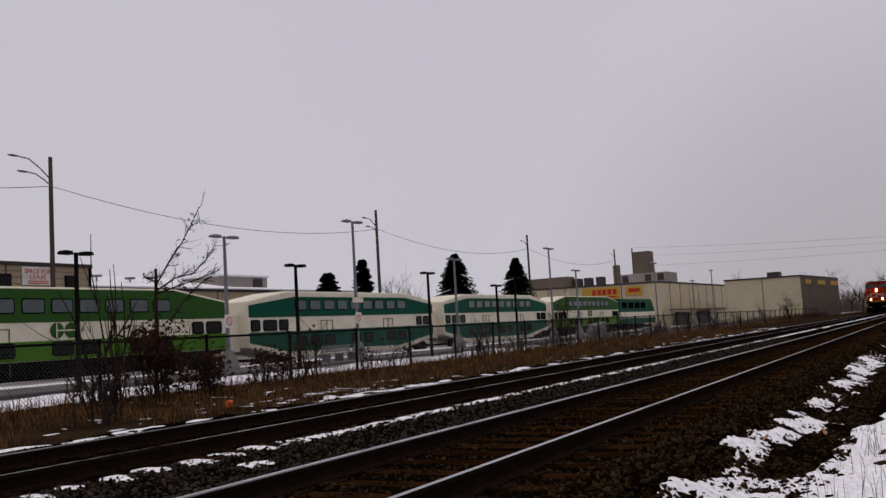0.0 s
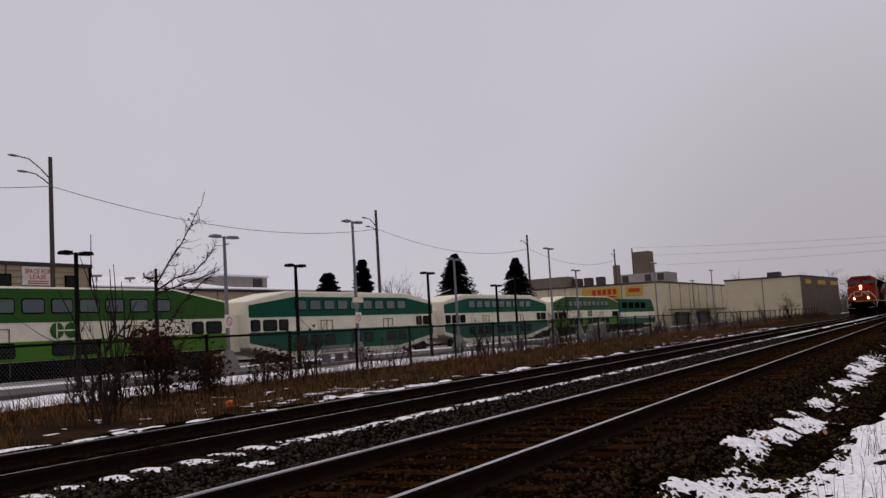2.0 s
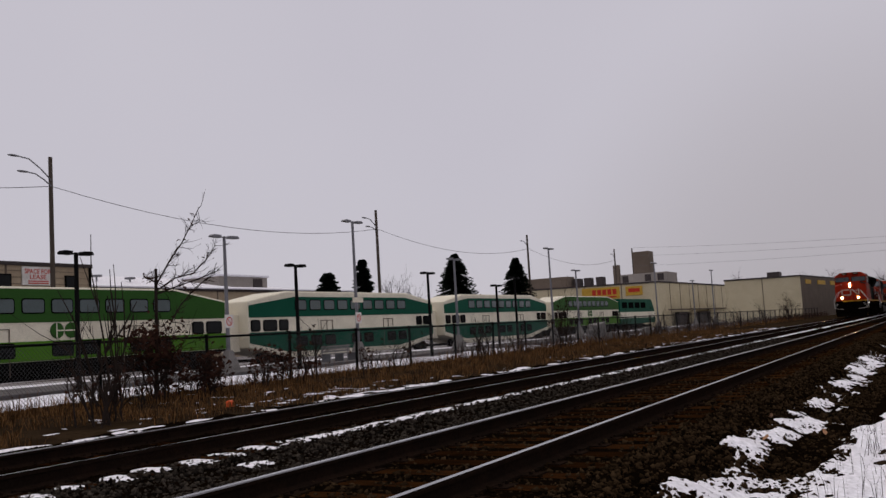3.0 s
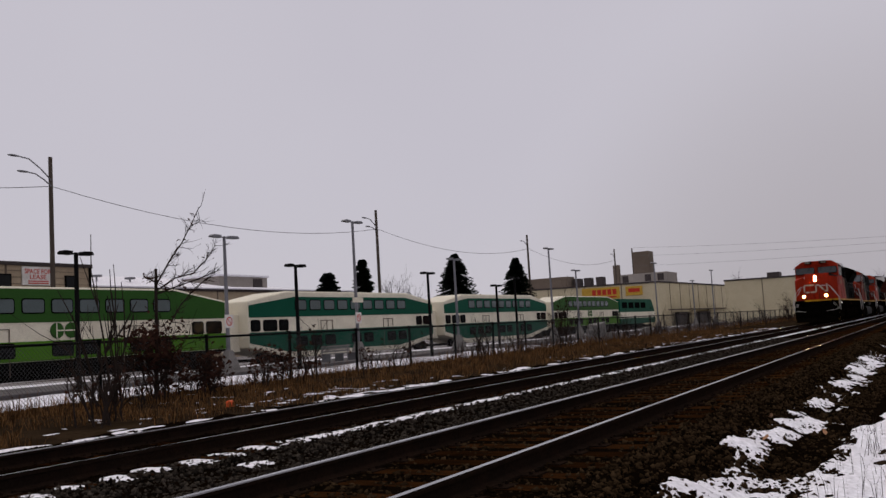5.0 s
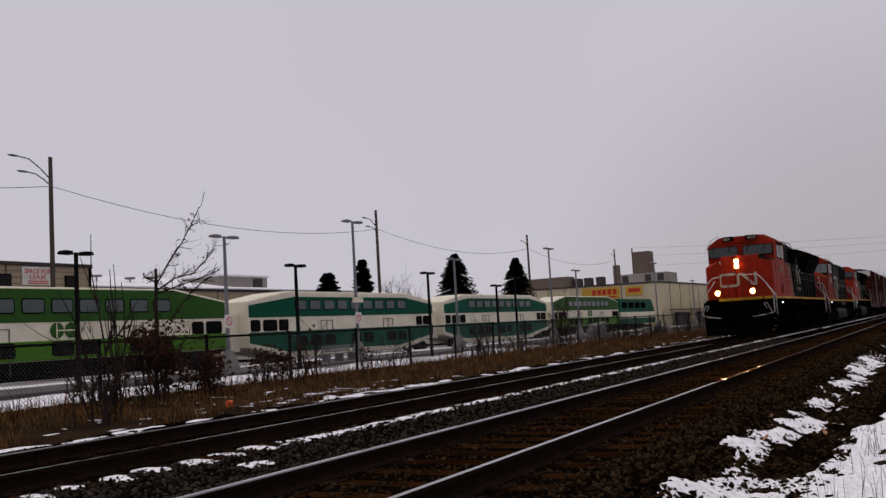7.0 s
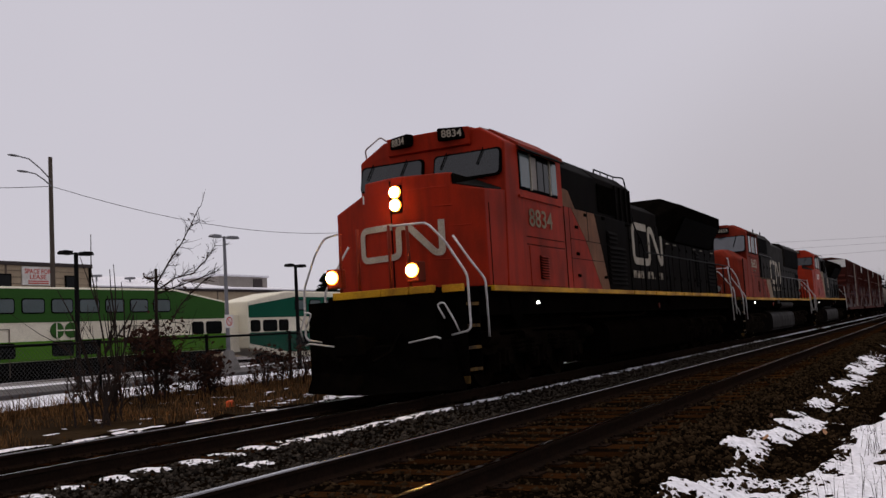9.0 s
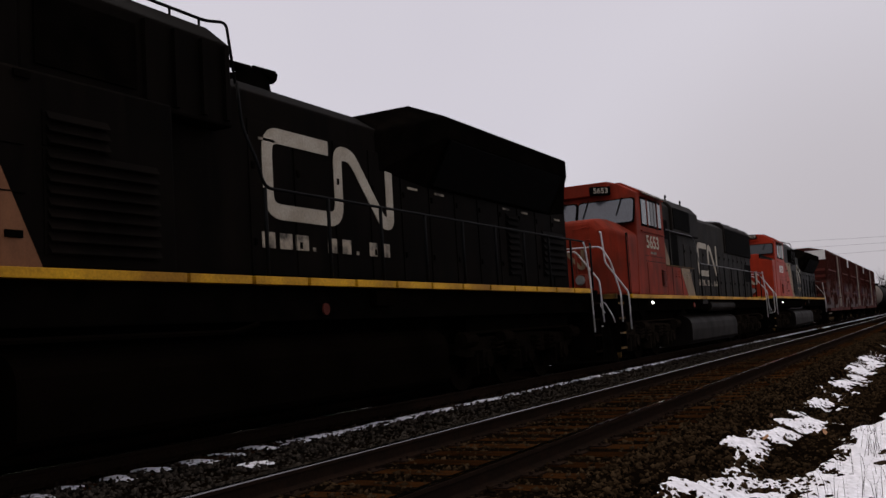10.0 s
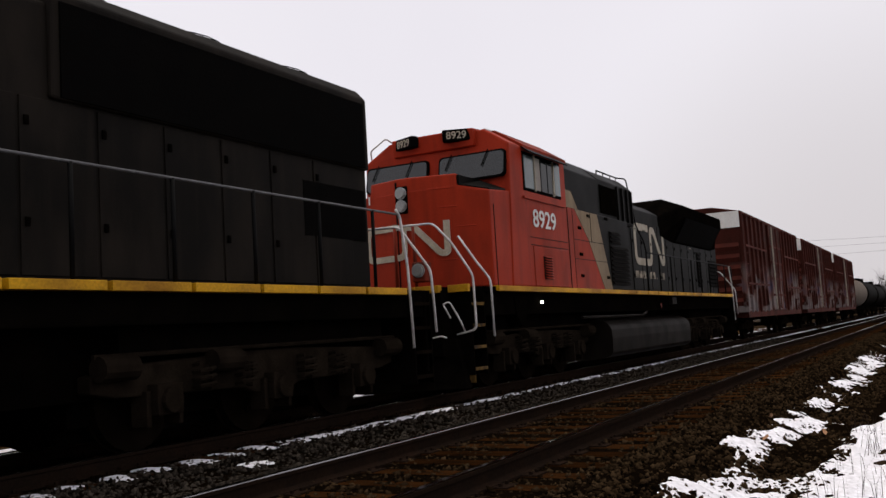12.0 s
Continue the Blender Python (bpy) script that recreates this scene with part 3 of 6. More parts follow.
def build_grass():
    def verge(rng, n):
        x = 5 + 60 * rng.random(n) ** 1.5
        y = 10.0 + 5.6 * rng.random(n) ** 0.85
        dens = np.array([fbm(a, b, 0.5, 11.0) for a, b in zip(x, y)])
        k = dens > -0.2
        return on_ground(x[k], y[k])

    def fenceline(rng, n):
        x = 6 + 110 * rng.random(n) ** 1.3
        y = rng.normal(14.6, 0.5, n)
        return on_ground(x, y)

    def snowweeds(rng, n):
        c = rng.integers(0, 14, n)
        x = np.linspace(6.2, 13.5, 14)[c] + rng.normal(0, 0.12, n)
        y = 0.62 + 0.3 * np.sin(c * 2.4) + rng.normal(0, 0.1, n)
        return on_ground(x, y)
    def brush(rng, n):
        x = 33 + 125 * rng.random(n)
        y = rng.uniform(15.2, 18.5, n)
        return on_ground(x, y)

    def wood(rng, n):
        y = rng.uniform(-40, 70, n)
        return np.stack([330 + 40 * rng.random(n), y, np.full(n, -1.0)], 1)
    tagged(blades("brush", 6000, brush, (0.3, 1.0), M_BRUSH, "dense dry brown brush behind the fence", 8, 0.5, 0.012), category="shrub")
    # Distance haze is put into the lighter twig colour.
    tagged(blades("far_woods", 5000, wood, (3.0, 9.5), M_TAUPE, "bare winter woods on the horizon, paled with painted haze", 9, 0.35, 0.12), category="woods")
    blades("dead_grass", 36000, verge, (0.05, 0.21), M_DRYGRASS, "matted brown dead grass between track and fence", 3, 0.9)
    blades("dead_grass", 6500, fenceline, (0.12, 0.5), M_DRYGRASS, "tall tawny dead grass along the fence", 4, 0.6)
    blades("dry_weeds", 200, snowweeds, (0.1, 0.42), M_TWIG, "thin dry weed stalks standing in snow", 5, 0.5, 0.0025)


def branch(bm, p, d, length, r, depth, rng, spread=0.6, kids=3, droop=0.0, tips=None):
    pts, q = [p.copy()], d.normalized()
    steps = 3 if depth > 0 else 2
    for i in range(steps):
        q = (q + Vector((rng.gauss(0, 0.14), rng.gauss(0, 0.14), rng.gauss(0, 0.1) - droop))).normalized()
        pts.append(pts[-1] + q * length / steps)
    tube(bm, pts, r, 5 if depth > 1 else 3, r * 0.5)
    if tips is not None and depth <= 1:
        tips.append(pts[-1].copy())
        tips.append(pts[1].copy())
    if depth > 0:
        for k in range(kids):
            i = rng.randint(1, steps)
            o = Vector((rng.gauss(0, 1), rng.gauss(0, 1), rng.gauss(0.25, 0.6))).normalized()
            branch(bm, pts[i], q + o * spread * 1.3, length * rng.uniform(0.5, 0.78), r * 0.55, depth - 1, rng, spread, kids, droop, tips)


def leaf_bits(bm, tips, n, size, rng, scatter=0.15):
    for i in range(n):
        c = rng.choice(tips) + Vector((rng.gauss(0, scatter), rng.gauss(0, scatter), rng.gauss(0, scatter)))
        a = Vector((rng.gauss(0, 1), rng.gauss(0, 1), rng.gauss(0, 1))).normalized()
        b = a.orthogonal().normalized()
        s = size * rng.uniform(0.6, 1.4)
        v = [bm.verts.new(c + a * s), bm.verts.new(c + b * s * 0.5), bm.verts.new(c - a * s), bm.verts.new(c - b * s * 0.5 + Vector((0, 0, s * 0.3)))]
        bm.faces.new(v)


def build_bush(x, y, h, stems, seed, label, leaves=0, lean=(0.0, 0.0), r=0.02, spread=0.33, depth=2, name="bush"):
    rng = random.Random(seed)
    bush = empty(name, pose(x, y, relief(x, y)), label, "shrub" if name == "bush" else "tree", "bare shrubs along the fence")
    tips = []
    for i in range(stems):
        bm = BM()
        o = Vector((rng.gauss(0, 0.22), rng.gauss(0, 0.15), -0.05))
        branch(bm, o, Vector((rng.gauss(lean[0], 0.08), rng.gauss(lean[1], 0.08), 1)), h * rng.uniform(0.4, 0.65), r, depth, rng, spread, 3, 0, tips)
        part("stem", bm, M_TWIG, bush)
    if leaves:
        bm = BM()
        leaf_bits(bm, rng.sample(tips, min(len(tips), 22)), leaves, 0.06, rng, 0.14)
        part("foliage", bm, M_DEADLEAF, bush, "withered brown leaves still hanging on")
    return bush


def build_bare_tree(x, y, z, h, seed, label, lean=(0, 0), r=0.05, kids=4, depth=4, first=0.4):
    rng = random.Random(seed)
    tree = empty("bare_tree", pose(x, y, z), label, "tree", "bare trees")
    bm = BM()
    top = Vector((lean[0] * h * first, lean[1] * h * first, h * first))
    tube(bm, [(0, 0, -0.1), top * 0.5 + Vector((0.02 * h, 0, 0)), top], r, 7, r * 0.75)
    part("trunk", bm, M_TWIG, tree)
    bm = BM()
    for i in range(kids):
        branch(bm, top * rng.uniform(0.75, 1.0), Vector((rng.gauss(lean[0] * 1.5, 0.45), rng.gauss(lean[1], 0.45), 1)), h * rng.uniform(0.28, 0.4), r * 0.6, depth - 1, rng, 0.55, 3)
    part("branchwork", bm, M_TWIG, tree)
    return tree


def build_conifer(x, y, h, w, seed, label, blunt=0.0):
    rng = random.Random(seed)
    tree = empty("spruce_tree", pose(x, y, -0.5), label, "tree", "dark spruces behind the trains")
    bm = BM()
    tube(bm, [(0, 0, 0), (0, 0, h * 0.95)], 0.18, 7, 0.03)
    part("trunk", bm, M_TWIG, tree)
    bm = BM()
    n = int(h * 44)
    for i in range(n):
        f = (i / n) ** 0.85
        z = 0.6 + f * (h - 0.6)
        reach = w * ((1 - f) ** (0.8 - blunt * 0.4) + 0.04) * rng.uniform(0.65, 1.12)
        a = rng.uniform(0, 6.283)
        d = Vector((math.cos(a), math.sin(a), 0))
        sd = Vector((-d.y, d.x, 0))
        for k in range(9):
            t = (k + rng.random()) / 9
            c = d * reach * t + Vector((0, 0, z - 0.22 * reach * t * t + 0.05 * rng.random()))
            s = 0.4 * (1.1 - 0.6 * t) * rng.uniform(0.7, 1.3)
            for sgn in (-1, 1):
                e = c + sd * sgn * s + d * s * 0.6 + Vector((0, 0, -0.3 * s))
                bm.faces.new([bm.verts.new(c - d * 0.1), bm.verts.new(c + d * s * 0.7 + Vector((0, 0, 0.06))), bm.verts.new(e), bm.verts.new(c + sd * sgn * s * 0.5 - d * 0.12 - Vector((0, 0, 0.12)))])
    part("crown", bm, M_NEEDLE, tree)
    return tree


def build_fence():
    z0, z1, y = 0.0, 1.2, 15.0
    fence = empty("chain_link_fence", pose(0, y, 0), "low galvanised chain-link fence with dark posts along the railway", "fence", kind="structure")
    bm = BM()
    tube(bm, [(0, 0, -0.2), (0, 0, z1 + 0.03)], 0.04, 8)
    disc(bm, (0, 0, z1 + 0.04), (0, 0, 1), 0.05, 0.04, 8)
    first = part("post", bm, M_DARKPOLE, fence)
    first.matrix_basis = pose(3.94, 0, 0)
    for i in range(1, 44):
        p = new("post", first.data)
        p.parent = fence
        p.matrix_basis = pose(3.94 + 3.1 * i, 0, 0, random.uniform(-1.5, 1.5), random.uniform(-1.5, 1.5), 0)
    bm = BM()
    tube(bm, [(3.9, 0, z1), (140, 0, z1)], 0.028, 8)
    part("top_rail", bm, M_DARKPOLE, fence)
    verts, faces = [], []

    def wire(a, b, r):
        i = len(verts)
        for p in (a, b):
            verts.extend([(p[0] - r, p[1], p[2]), (p[0] + r, p[1], p[2]), (p[0], p[1] - r, p[2] + r)])
        faces.extend([(i, i + 1, i + 4, i + 3), (i + 1, i + 2, i + 5, i + 4), (i + 2, i, i + 3, i + 5)])
    x = 2.0
    while x < 100:
        step = 0.085 if x < 45 else 0.17
        wire((x, -0.02, 0.03), (x + 1.15, -0.02, z1 - 0.02), 0.0034 if x < 45 else 0.004)
        wire((x + 1.15, -0.025, 0.03), (x, -0.025, z1 - 0.02), 0.0034 if x < 45 else 0.004)
        x += step
    tagged(sheet("wire_mesh", verts, faces, M_WIRE, fence), kind="stuff")


# ---- platform and its lamps ----
def lamp_post(x, y, z, h, label, material=None, dark=False, arm=0.85, sign=False):
    material = material or (M_DARKPOLE if dark else M_GALV)
    lamp = empty("lamp_post", pose(x, y, z), label, "lamp post", "platform lamps")
    bm = BM()
    if not dark:
        loft(bm, [[(a * 0.42, b * 0.42, -0.1) for a, b in ((-1, -1), (1, -1), (1, 1), (-1, 1))], [(a * 0.38, b * 0.38, 0.2) for a, b in ((-1, -1), (1, -1), (1, 1), (-1, 1))], [(a * 0.16, b * 0.16, 1.0) for a, b in ((-1, -1), (1, -1), (1, 1), (-1, 1))]])
        part("concrete_base", bm, M_CONC, lamp, bevel=0.02)
        bm = BM()
    tube(bm, [(0, 0, 0), (0, 0, h)], 0.11 if not dark else 0.1, 10, 0.075)
    part("pole", bm, material, lamp)
    for s in (-1, 1):
        bm = BM()
        tube(bm, [(0, 0, h - 0.08), (s * arm * 0.5, 0, h - 0.02)], 0.03, 6)
        part("arm", bm, material, lamp)
        bm = BM()
        prism_xz(bm, [(s * arm * 0.4, h - 0.1), (s * arm * 0.4, h + 0.04), (s * arm, h + 0.05), (s * arm * 1.15, h - 0.03), (s * arm * 1.1, h - 0.09)], -0.16, 0.16)
        part("lamp_head", bm, material, lamp, bevel=0.02)
    if sign and h > 7:
        part("name_plate", box(BM(), -0.55, 0.55, -0.14, -0.1, 3.35, 3.65), M_COACHW, lamp, "pale blank name plate", bevel=0.01)
    if sign:
        bm = BM()
        box(bm, -0.3, 0.3, -0.13, -0.1, 2.1, 2.75)
        plate = part("notice_plate", bm, M_WHITE, lamp, "white no-smoking style notice plate", bevel=0.01)
        bm = BM()
        n = 24
        ring = [[(math.cos(2 * math.pi * k / n) * r, yy, 2.42 + math.sin(2 * math.pi * k / n) * r) for k in range(n)] for r, yy in ((0.22, -0.135), (0.17, -0.135), (0.17, -0.131), (0.22, -0.131))]
        rr = [[bm.verts.new(p) for p in lp] for lp in ring]
        for a, b in zip(rr, rr[1:] + rr[:1]):
            for i in range(n):
                bm.faces.new((a[i], a[(i + 1) % n], b[(i + 1) % n], b[i]))
        prism_xz(bm, [(-0.15, 2.53), (-0.12, 2.56), (0.15, 2.31), (0.12, 2.28)], -0.136, -0.132)
        part("prohibition_ring", bm, M_SIGNR, plate, "red ring with a slash")
    return lamp


def build_platform():
    bm = BM()
    box(bm, -60, 150, 28.5, 35.9, -0.7, -0.28)
    platform = part("platform", bm, M_ASPHALT, None, bevel=0.03)
    tagged(platform, "low asphalt railway platform with snowy edges", "platform", kind="structure")
    bm = BM()
    box(bm, -60, 150, 35.92, 36.2, -0.7, -0.26)
    tagged(part("platform_edge", bm, M_CONC, None, bevel=0.02), "concrete platform edge strip", "kerb", kind="structure")
    for x, y, h, s in LAMPS:
        lamp_post(x, y, -0.28, h, "grey double-headed platform lamp on a concrete base", sign=s)
    platform_bench(43.4, 30, -0.28)
    for i, (x, y, w, h, turn) in enumerate(((49.2, 17, 0.7, 0.9, 20), (50.4, 17.2, 0.8, 1.15, -15), (51.6, 16.9, 0.9, 0.6, 40), (53.6, 17.1, 1.1, 0.5, 5), (59.8, 17, 1.2, 0.75, 12))):
        concrete_block(x, y, w, h, turn, i)
    for x, y, h in DARKLAMPS:
        lamp_post(x, y, -0.45, h, "slim black twin-arm lamp post", dark=True, arm=0.6)


def platform_bench(x, y, z):
    bench = empty("platform_bench", pose(x, y, z), "pale slatted bench standing on the platform", "bench")
    for k in range(4):
        part("seat_slat", box(BM(), -1.4, 1.4, -0.25 + k * 0.12, -0.16 + k * 0.12, 0.42, 0.46), M_CONC, bench, bevel=0.008)
    for k in range(3):
        part("back_slat", box(BM(), -1.4, 1.4, 0.24, 0.28, 0.52 + k * 0.13, 0.62 + k * 0.13), M_CONC, bench, bevel=0.008)
    for dx in (-1.25, 0.0, 1.25):
        part("leg", box(BM(), dx - 0.03, dx + 0.03, -0.24, 0.28, 0.0, 0.42), M_GALV, bench)
        part("back_post", box(BM(), dx - 0.03, dx + 0.03, 0.28, 0.32, 0.0, 0.9), M_GALV, bench)
    return bench


def concrete_block(x, y, w, h, turn, seed):
    rng = random.Random(seed)
    bm = box(BM(), -w / 2, w / 2, -0.35, 0.35, -0.25, h)
    for v in bm.verts:
        v.co += Vector((rng.gauss(0, 0.04), rng.gauss(0, 0.04), rng.gauss(0, 0.05)))
    ob = part("concrete_block", bm, M_CONC, None, bevel=0.03)
    ob.matrix_world = pose(x, y, relief(x, y), 0, 0, turn)
    return tagged(ob, "broken grey concrete block lying behind the fence", "concrete block", "concrete rubble")


def utility_pole(x, h, arms, z=-0.5):
    pole = empty("utility_pole", pose(x, 54, z), "tall weathered wooden utility pole carrying street lamps", "utility pole", "utility poles")
    bm = BM()
    tube(bm, [(0, 0, -0.2), (0, 0, h)], 0.2, 10, 0.14)
    part("pole", bm, M_POLE, pole)
    for zz, ln, rise in arms:
        bm = BM()
        tube(bm, [(0, -0.1, zz), (-ln * 0.35, -0.15, zz + rise * 0.55), (-ln * 0.7, -0.2, zz + rise * 0.95), (-ln, -0.22, zz + rise)], 0.045, 7)
        a = part("arm", bm, M_GALV, pole)
        bm = BM()
        loft(bm, [[(-ln - dx, -0.22 + math.cos(k * math.pi / 4) * w, zz + rise + math.sin(k * math.pi / 4) * w * 0.5) for k in range(8)] for dx, w in ((-0.05, 0.05), (0.15, 0.13), (0.5, 0.17), (0.8, 0.09))])
        part("lamp_head", bm, M_GALV, a, smooth=True)
    return pole


def cable(name, pts, r, label):
    cu = BM()
    for a, b, sag in pts:
        a, b = Vector(a), Vector(b)
        tube(cu, [a.lerp(b, i / 14) - Vector((0, 0, sag * 4 * (i / 14) * (1 - i / 14))) for i in range(15)], r, 4)
    return tagged(part(name, cu, M_WIRE), label, "cable")


def build_utilities():
    xs = [43.8 + 42.6 * i for i in range(-1, 4)]
    for i, x in enumerate(xs):
        utility_pole(x, 15.35, [(13.65, 2.7, 1.35), (13.25, 2.0, 0.75)] if i == 1 else [(13.25, 2.3, 1.0)] + ([(12.85, 1.7, 0.5)] if i == 2 else []))
    cable("cable", [((a, 53.9, 12.75), (b, 53.9, 12.75), 1.6) for a, b in zip(xs, xs[1:])], 0.025, "sagging overhead cable between utility poles")
    utility_pole(183.4, 16.1, [])
    for dz in (0, -1.6, -3.6):
        cable("cable", [((177, 51.9, 15.2 + dz), (149.6, 4.0, 11.0 + dz * 0.55), 0.25)], 0.015, "thin distant power line")


# ---- parked commuter train ----
def coach(x, livery, label):
    c = empty("commuter_coach", pose(x + 1.5, 38, -0.55), label, "railway coach", "parked commuter train")
    L, w = 23.8, 3.0
    old = livery == "old"
    low, up = (M_GREEN, M_GREEN) if old else (M_LIME, M_GREEN2)
    bm = BM()
    prism_xz(bm, [(0.0, 1.25), (4.4, 0.42), (L - 4.4, 0.42), (L, 1.25), (L, 4.2), (L - 4.0, 4.86), (4.0, 4.86), (0.0, 4.2)], 0.04, w - 0.04)
    part("body", bm, M_COACHW, c, "off-white coach body with sloping roof ends", bevel=0.1)
    bm = BM()
    prism_xz(bm, [(0.06, 3.15), (L - 0.06, 3.15), (L - 0.06, 3.92), (L - 4.5, 4.48), (4.7, 4.48), (0.06, 3.92)] if old else [(0.05, 3.15), (L - 0.05, 3.15), (L - 0.05, 4.1), (L - 4.2, 4.76), (4.2, 4.76), (0.05, 4.1)], 0, w)
    part("upper_panel", bm, up, c, "green upper side panel", bevel=0.02)
    bm = BM()
    prism_xz(bm, [(0.06, 2.2), (0.06, 1.55), (4.0, 0.85), (L - 5.5, 0.75), (L - 0.06, 1.45), (L - 0.06, 2.2)] if old else [(0.05, 2.25), (0.05, 1.32), (L - 0.05, 1.32), (L - 0.05, 2.25)], 0, w)
    part("lower_panel", bm, low, c, "green lower side panel", bevel=0.02)
    if not old:
        # Black band over the lower body, below the lime panel.
        bm = BM()
        prism_xz(bm, [(0.05, 1.3), (0.05, 1.22), (4.4, 0.4), (L - 4.4, 0.4), (L - 0.05, 1.22), (L - 0.05, 1.3)], 0.01, w - 0.01)
        part("skirt", bm, M_SEAL, c, "black band below the lime panel")

    def window(x0, x1, z0, z1, glass):
        bm = BM()
        box(bm, x0 - 0.06, x1 + 0.06, -0.02, 0.03, z0 - 0.06, z1 + 0.06)
        bmesh.ops.bevel(bm, geom=[ed for ed in bm.edges if abs(ed.verts[0].co.y - ed.verts[1].co.y) > 0.01], offset=0.15, segments=3, profile=0.5, affect="EDGES")
        f = part("window", bm, M_SEAL, c)
        bm = BM()
        box(bm, x0, x1, -0.03, 0.0, z0, z1)
        bmesh.ops.bevel(bm, geom=[ed for ed in bm.edges if abs(ed.verts[0].co.y - ed.verts[1].co.y) > 0.01], offset=0.11, segments=3, profile=0.5, affect="EDGES")
        part("pane", bm, glass, f)
    for i in range(9):
        window(4.77 + i * 1.655, 5.95 + i * 1.655, 3.62, 4.24, M_COACHGLASS)
        if i not in (3, 6):
            window(4.77 + i * 1.655, 5.95 + i * 1.655, *((1.2, 1.8) if old else (1.54, 2.14)), M_GLASS)
    for x0, x1 in ((0.24, 1.02), (1.45, 2.72), (3.05, 3.9), (L - 2.8, L - 2.0), (L - 1.65, L - 0.45)):
        window(x0, x1, 2.32, 2.93, M_GLASS)
    for x0 in (7.6, L - 8.0):
        for k in range(3):
            part("door_seam", box(BM(), x0 + k * 0.7, x0 + k * 0.7 + 0.04, -0.012, 0.02, 0.62, 2.85), M_TAUPE, c)
        part("door_header", box(BM(), x0, x0 + 1.44, -0.012, 0.02, 2.82, 2.87), M_TAUPE, c)
    for xc in (2.6, L - 2.6):
        bogie = part("bogie", prism_xz(BM(), [(xc - 1.75, 0.42), (xc - 1.75, 0.66), (xc - 0.6, 0.74), (xc + 0.6, 0.74), (xc + 1.75, 0.66), (xc + 1.75, 0.42), (xc + 0.5, 0.4), (xc + 0.4, 0.22), (xc - 0.4, 0.22), (xc - 0.5, 0.4)], 0.12, 0.28), M_UNDER, c)
        for dx in (-1.25, 1.25):
            part("wheelset", disc(disc(BM(), (xc + dx, 0.35, 0.45), (0, 1, 0), 0.45, 0.14, 18), (xc + dx, 1.5, 0.45), (0, 1, 0), 0.1, 2.4, 8), M_UNDER, bogie)
    for x0 in (-1.05, L - 0.1):
        part("gangway_bellows", box(BM(), x0, x0 + 1.15, 0.85, 2.15, 1.05, 3.4), M_COACHW, c, "pale gangway cover", bevel=0.03)
    if livery == "new":
        for k in (0, 1):
            xc = 11.65 + k * 0.84
            badge = part("emblem", disc(BM(), (xc, -0.012, 2.73), (0, 1, 0), 0.39, 0.03, 28), M_GREEN2, c, "round green emblem")
            bm = BM()
            if k == 0:
                box(bm, xc - 0.04, xc + 0.4, -0.034, -0.02, 2.7, 2.76)
                box(bm, xc - 0.06, xc + 0.0, -0.034, -0.02, 2.34, 3.12)
            else:
                box(bm, xc - 0.4, xc + 0.4, -0.034, -0.02, 2.7, 2.76)
            part("emblem_slot", bm, M_COACHW, badge)
    return c


def push_engine(x):
    c = empty("commuter_locomotive", pose(x, 38, -0.55), "green and white commuter locomotive at the far end", "locomotive", "parked commuter train")
    bm = BM()
    prism_xz(bm, [(0, 1.1), (17.2, 1.1), (17.4, 2.6), (16.3, 3.9), (15.6, 4.6), (0, 4.6)], 0.05, 2.95)
    part("body", bm, M_GREEN, c, bevel=0.1)
    bm = BM()
    box(bm, 0, 17.3, 0.02, 2.98, 1.9, 2.75)
    part("side_band", bm, M_COACHW, c)
    bm = BM()
    for i in range(4):
        box(bm, 1.0 + 3 * i, 3.2 + 3 * i, 0.0, 0.1, 3.3, 4.1)
    part("grille", bm, M_SEAL, c)
    for xc in (3.2, 13.5):
        bogie = part("bogie", box(BM(), xc - 1.9, xc + 1.9, 0.2, 0.35, 0.5, 0.85), M_UNDER, c)
        for dx in (-1.3, 1.3):
            for y in (0.4, 2.6):
                part("wheel", disc(BM(), (xc + dx, y, 0.5), (0, 1, 0), 0.5, 0.14, 16), M_UNDER, bogie)
    part("fuel_tank", box(BM(), 5.6, 11.2, 0.2, 2.8, 0.35, 1.1), M_UNDER, c, bevel=0.05)


def build_commuter_train():
    x0 = 43.76
    coach(x0 - 25.91, "new", "white coach with leaf-green roof band and lime-green skirt")
    coach(x0, "old", "off-white bilevel coach with dark green panels")
    coach(x0 + 25.91, "old", "off-white bilevel coach with dark green panels")
    coach(x0 + 51.82, "new", "bilevel coach in leaf green and white")
    push_engine(x0 + 77.8)
    coach(x0 - 51.82, "new", "white coach with leaf-green roof band and lime-green skirt")
    for y in (38.75, 40.25):
        bm = BM()
        prism_yz(bm, rail_section(y), -80, 250)
        ob = part("siding_rail", bm, M_RAILWEB)
        ob.location.z = -0.55
        tagged(ob, "rusty siding rail under the parked train", "rail", kind="structure")


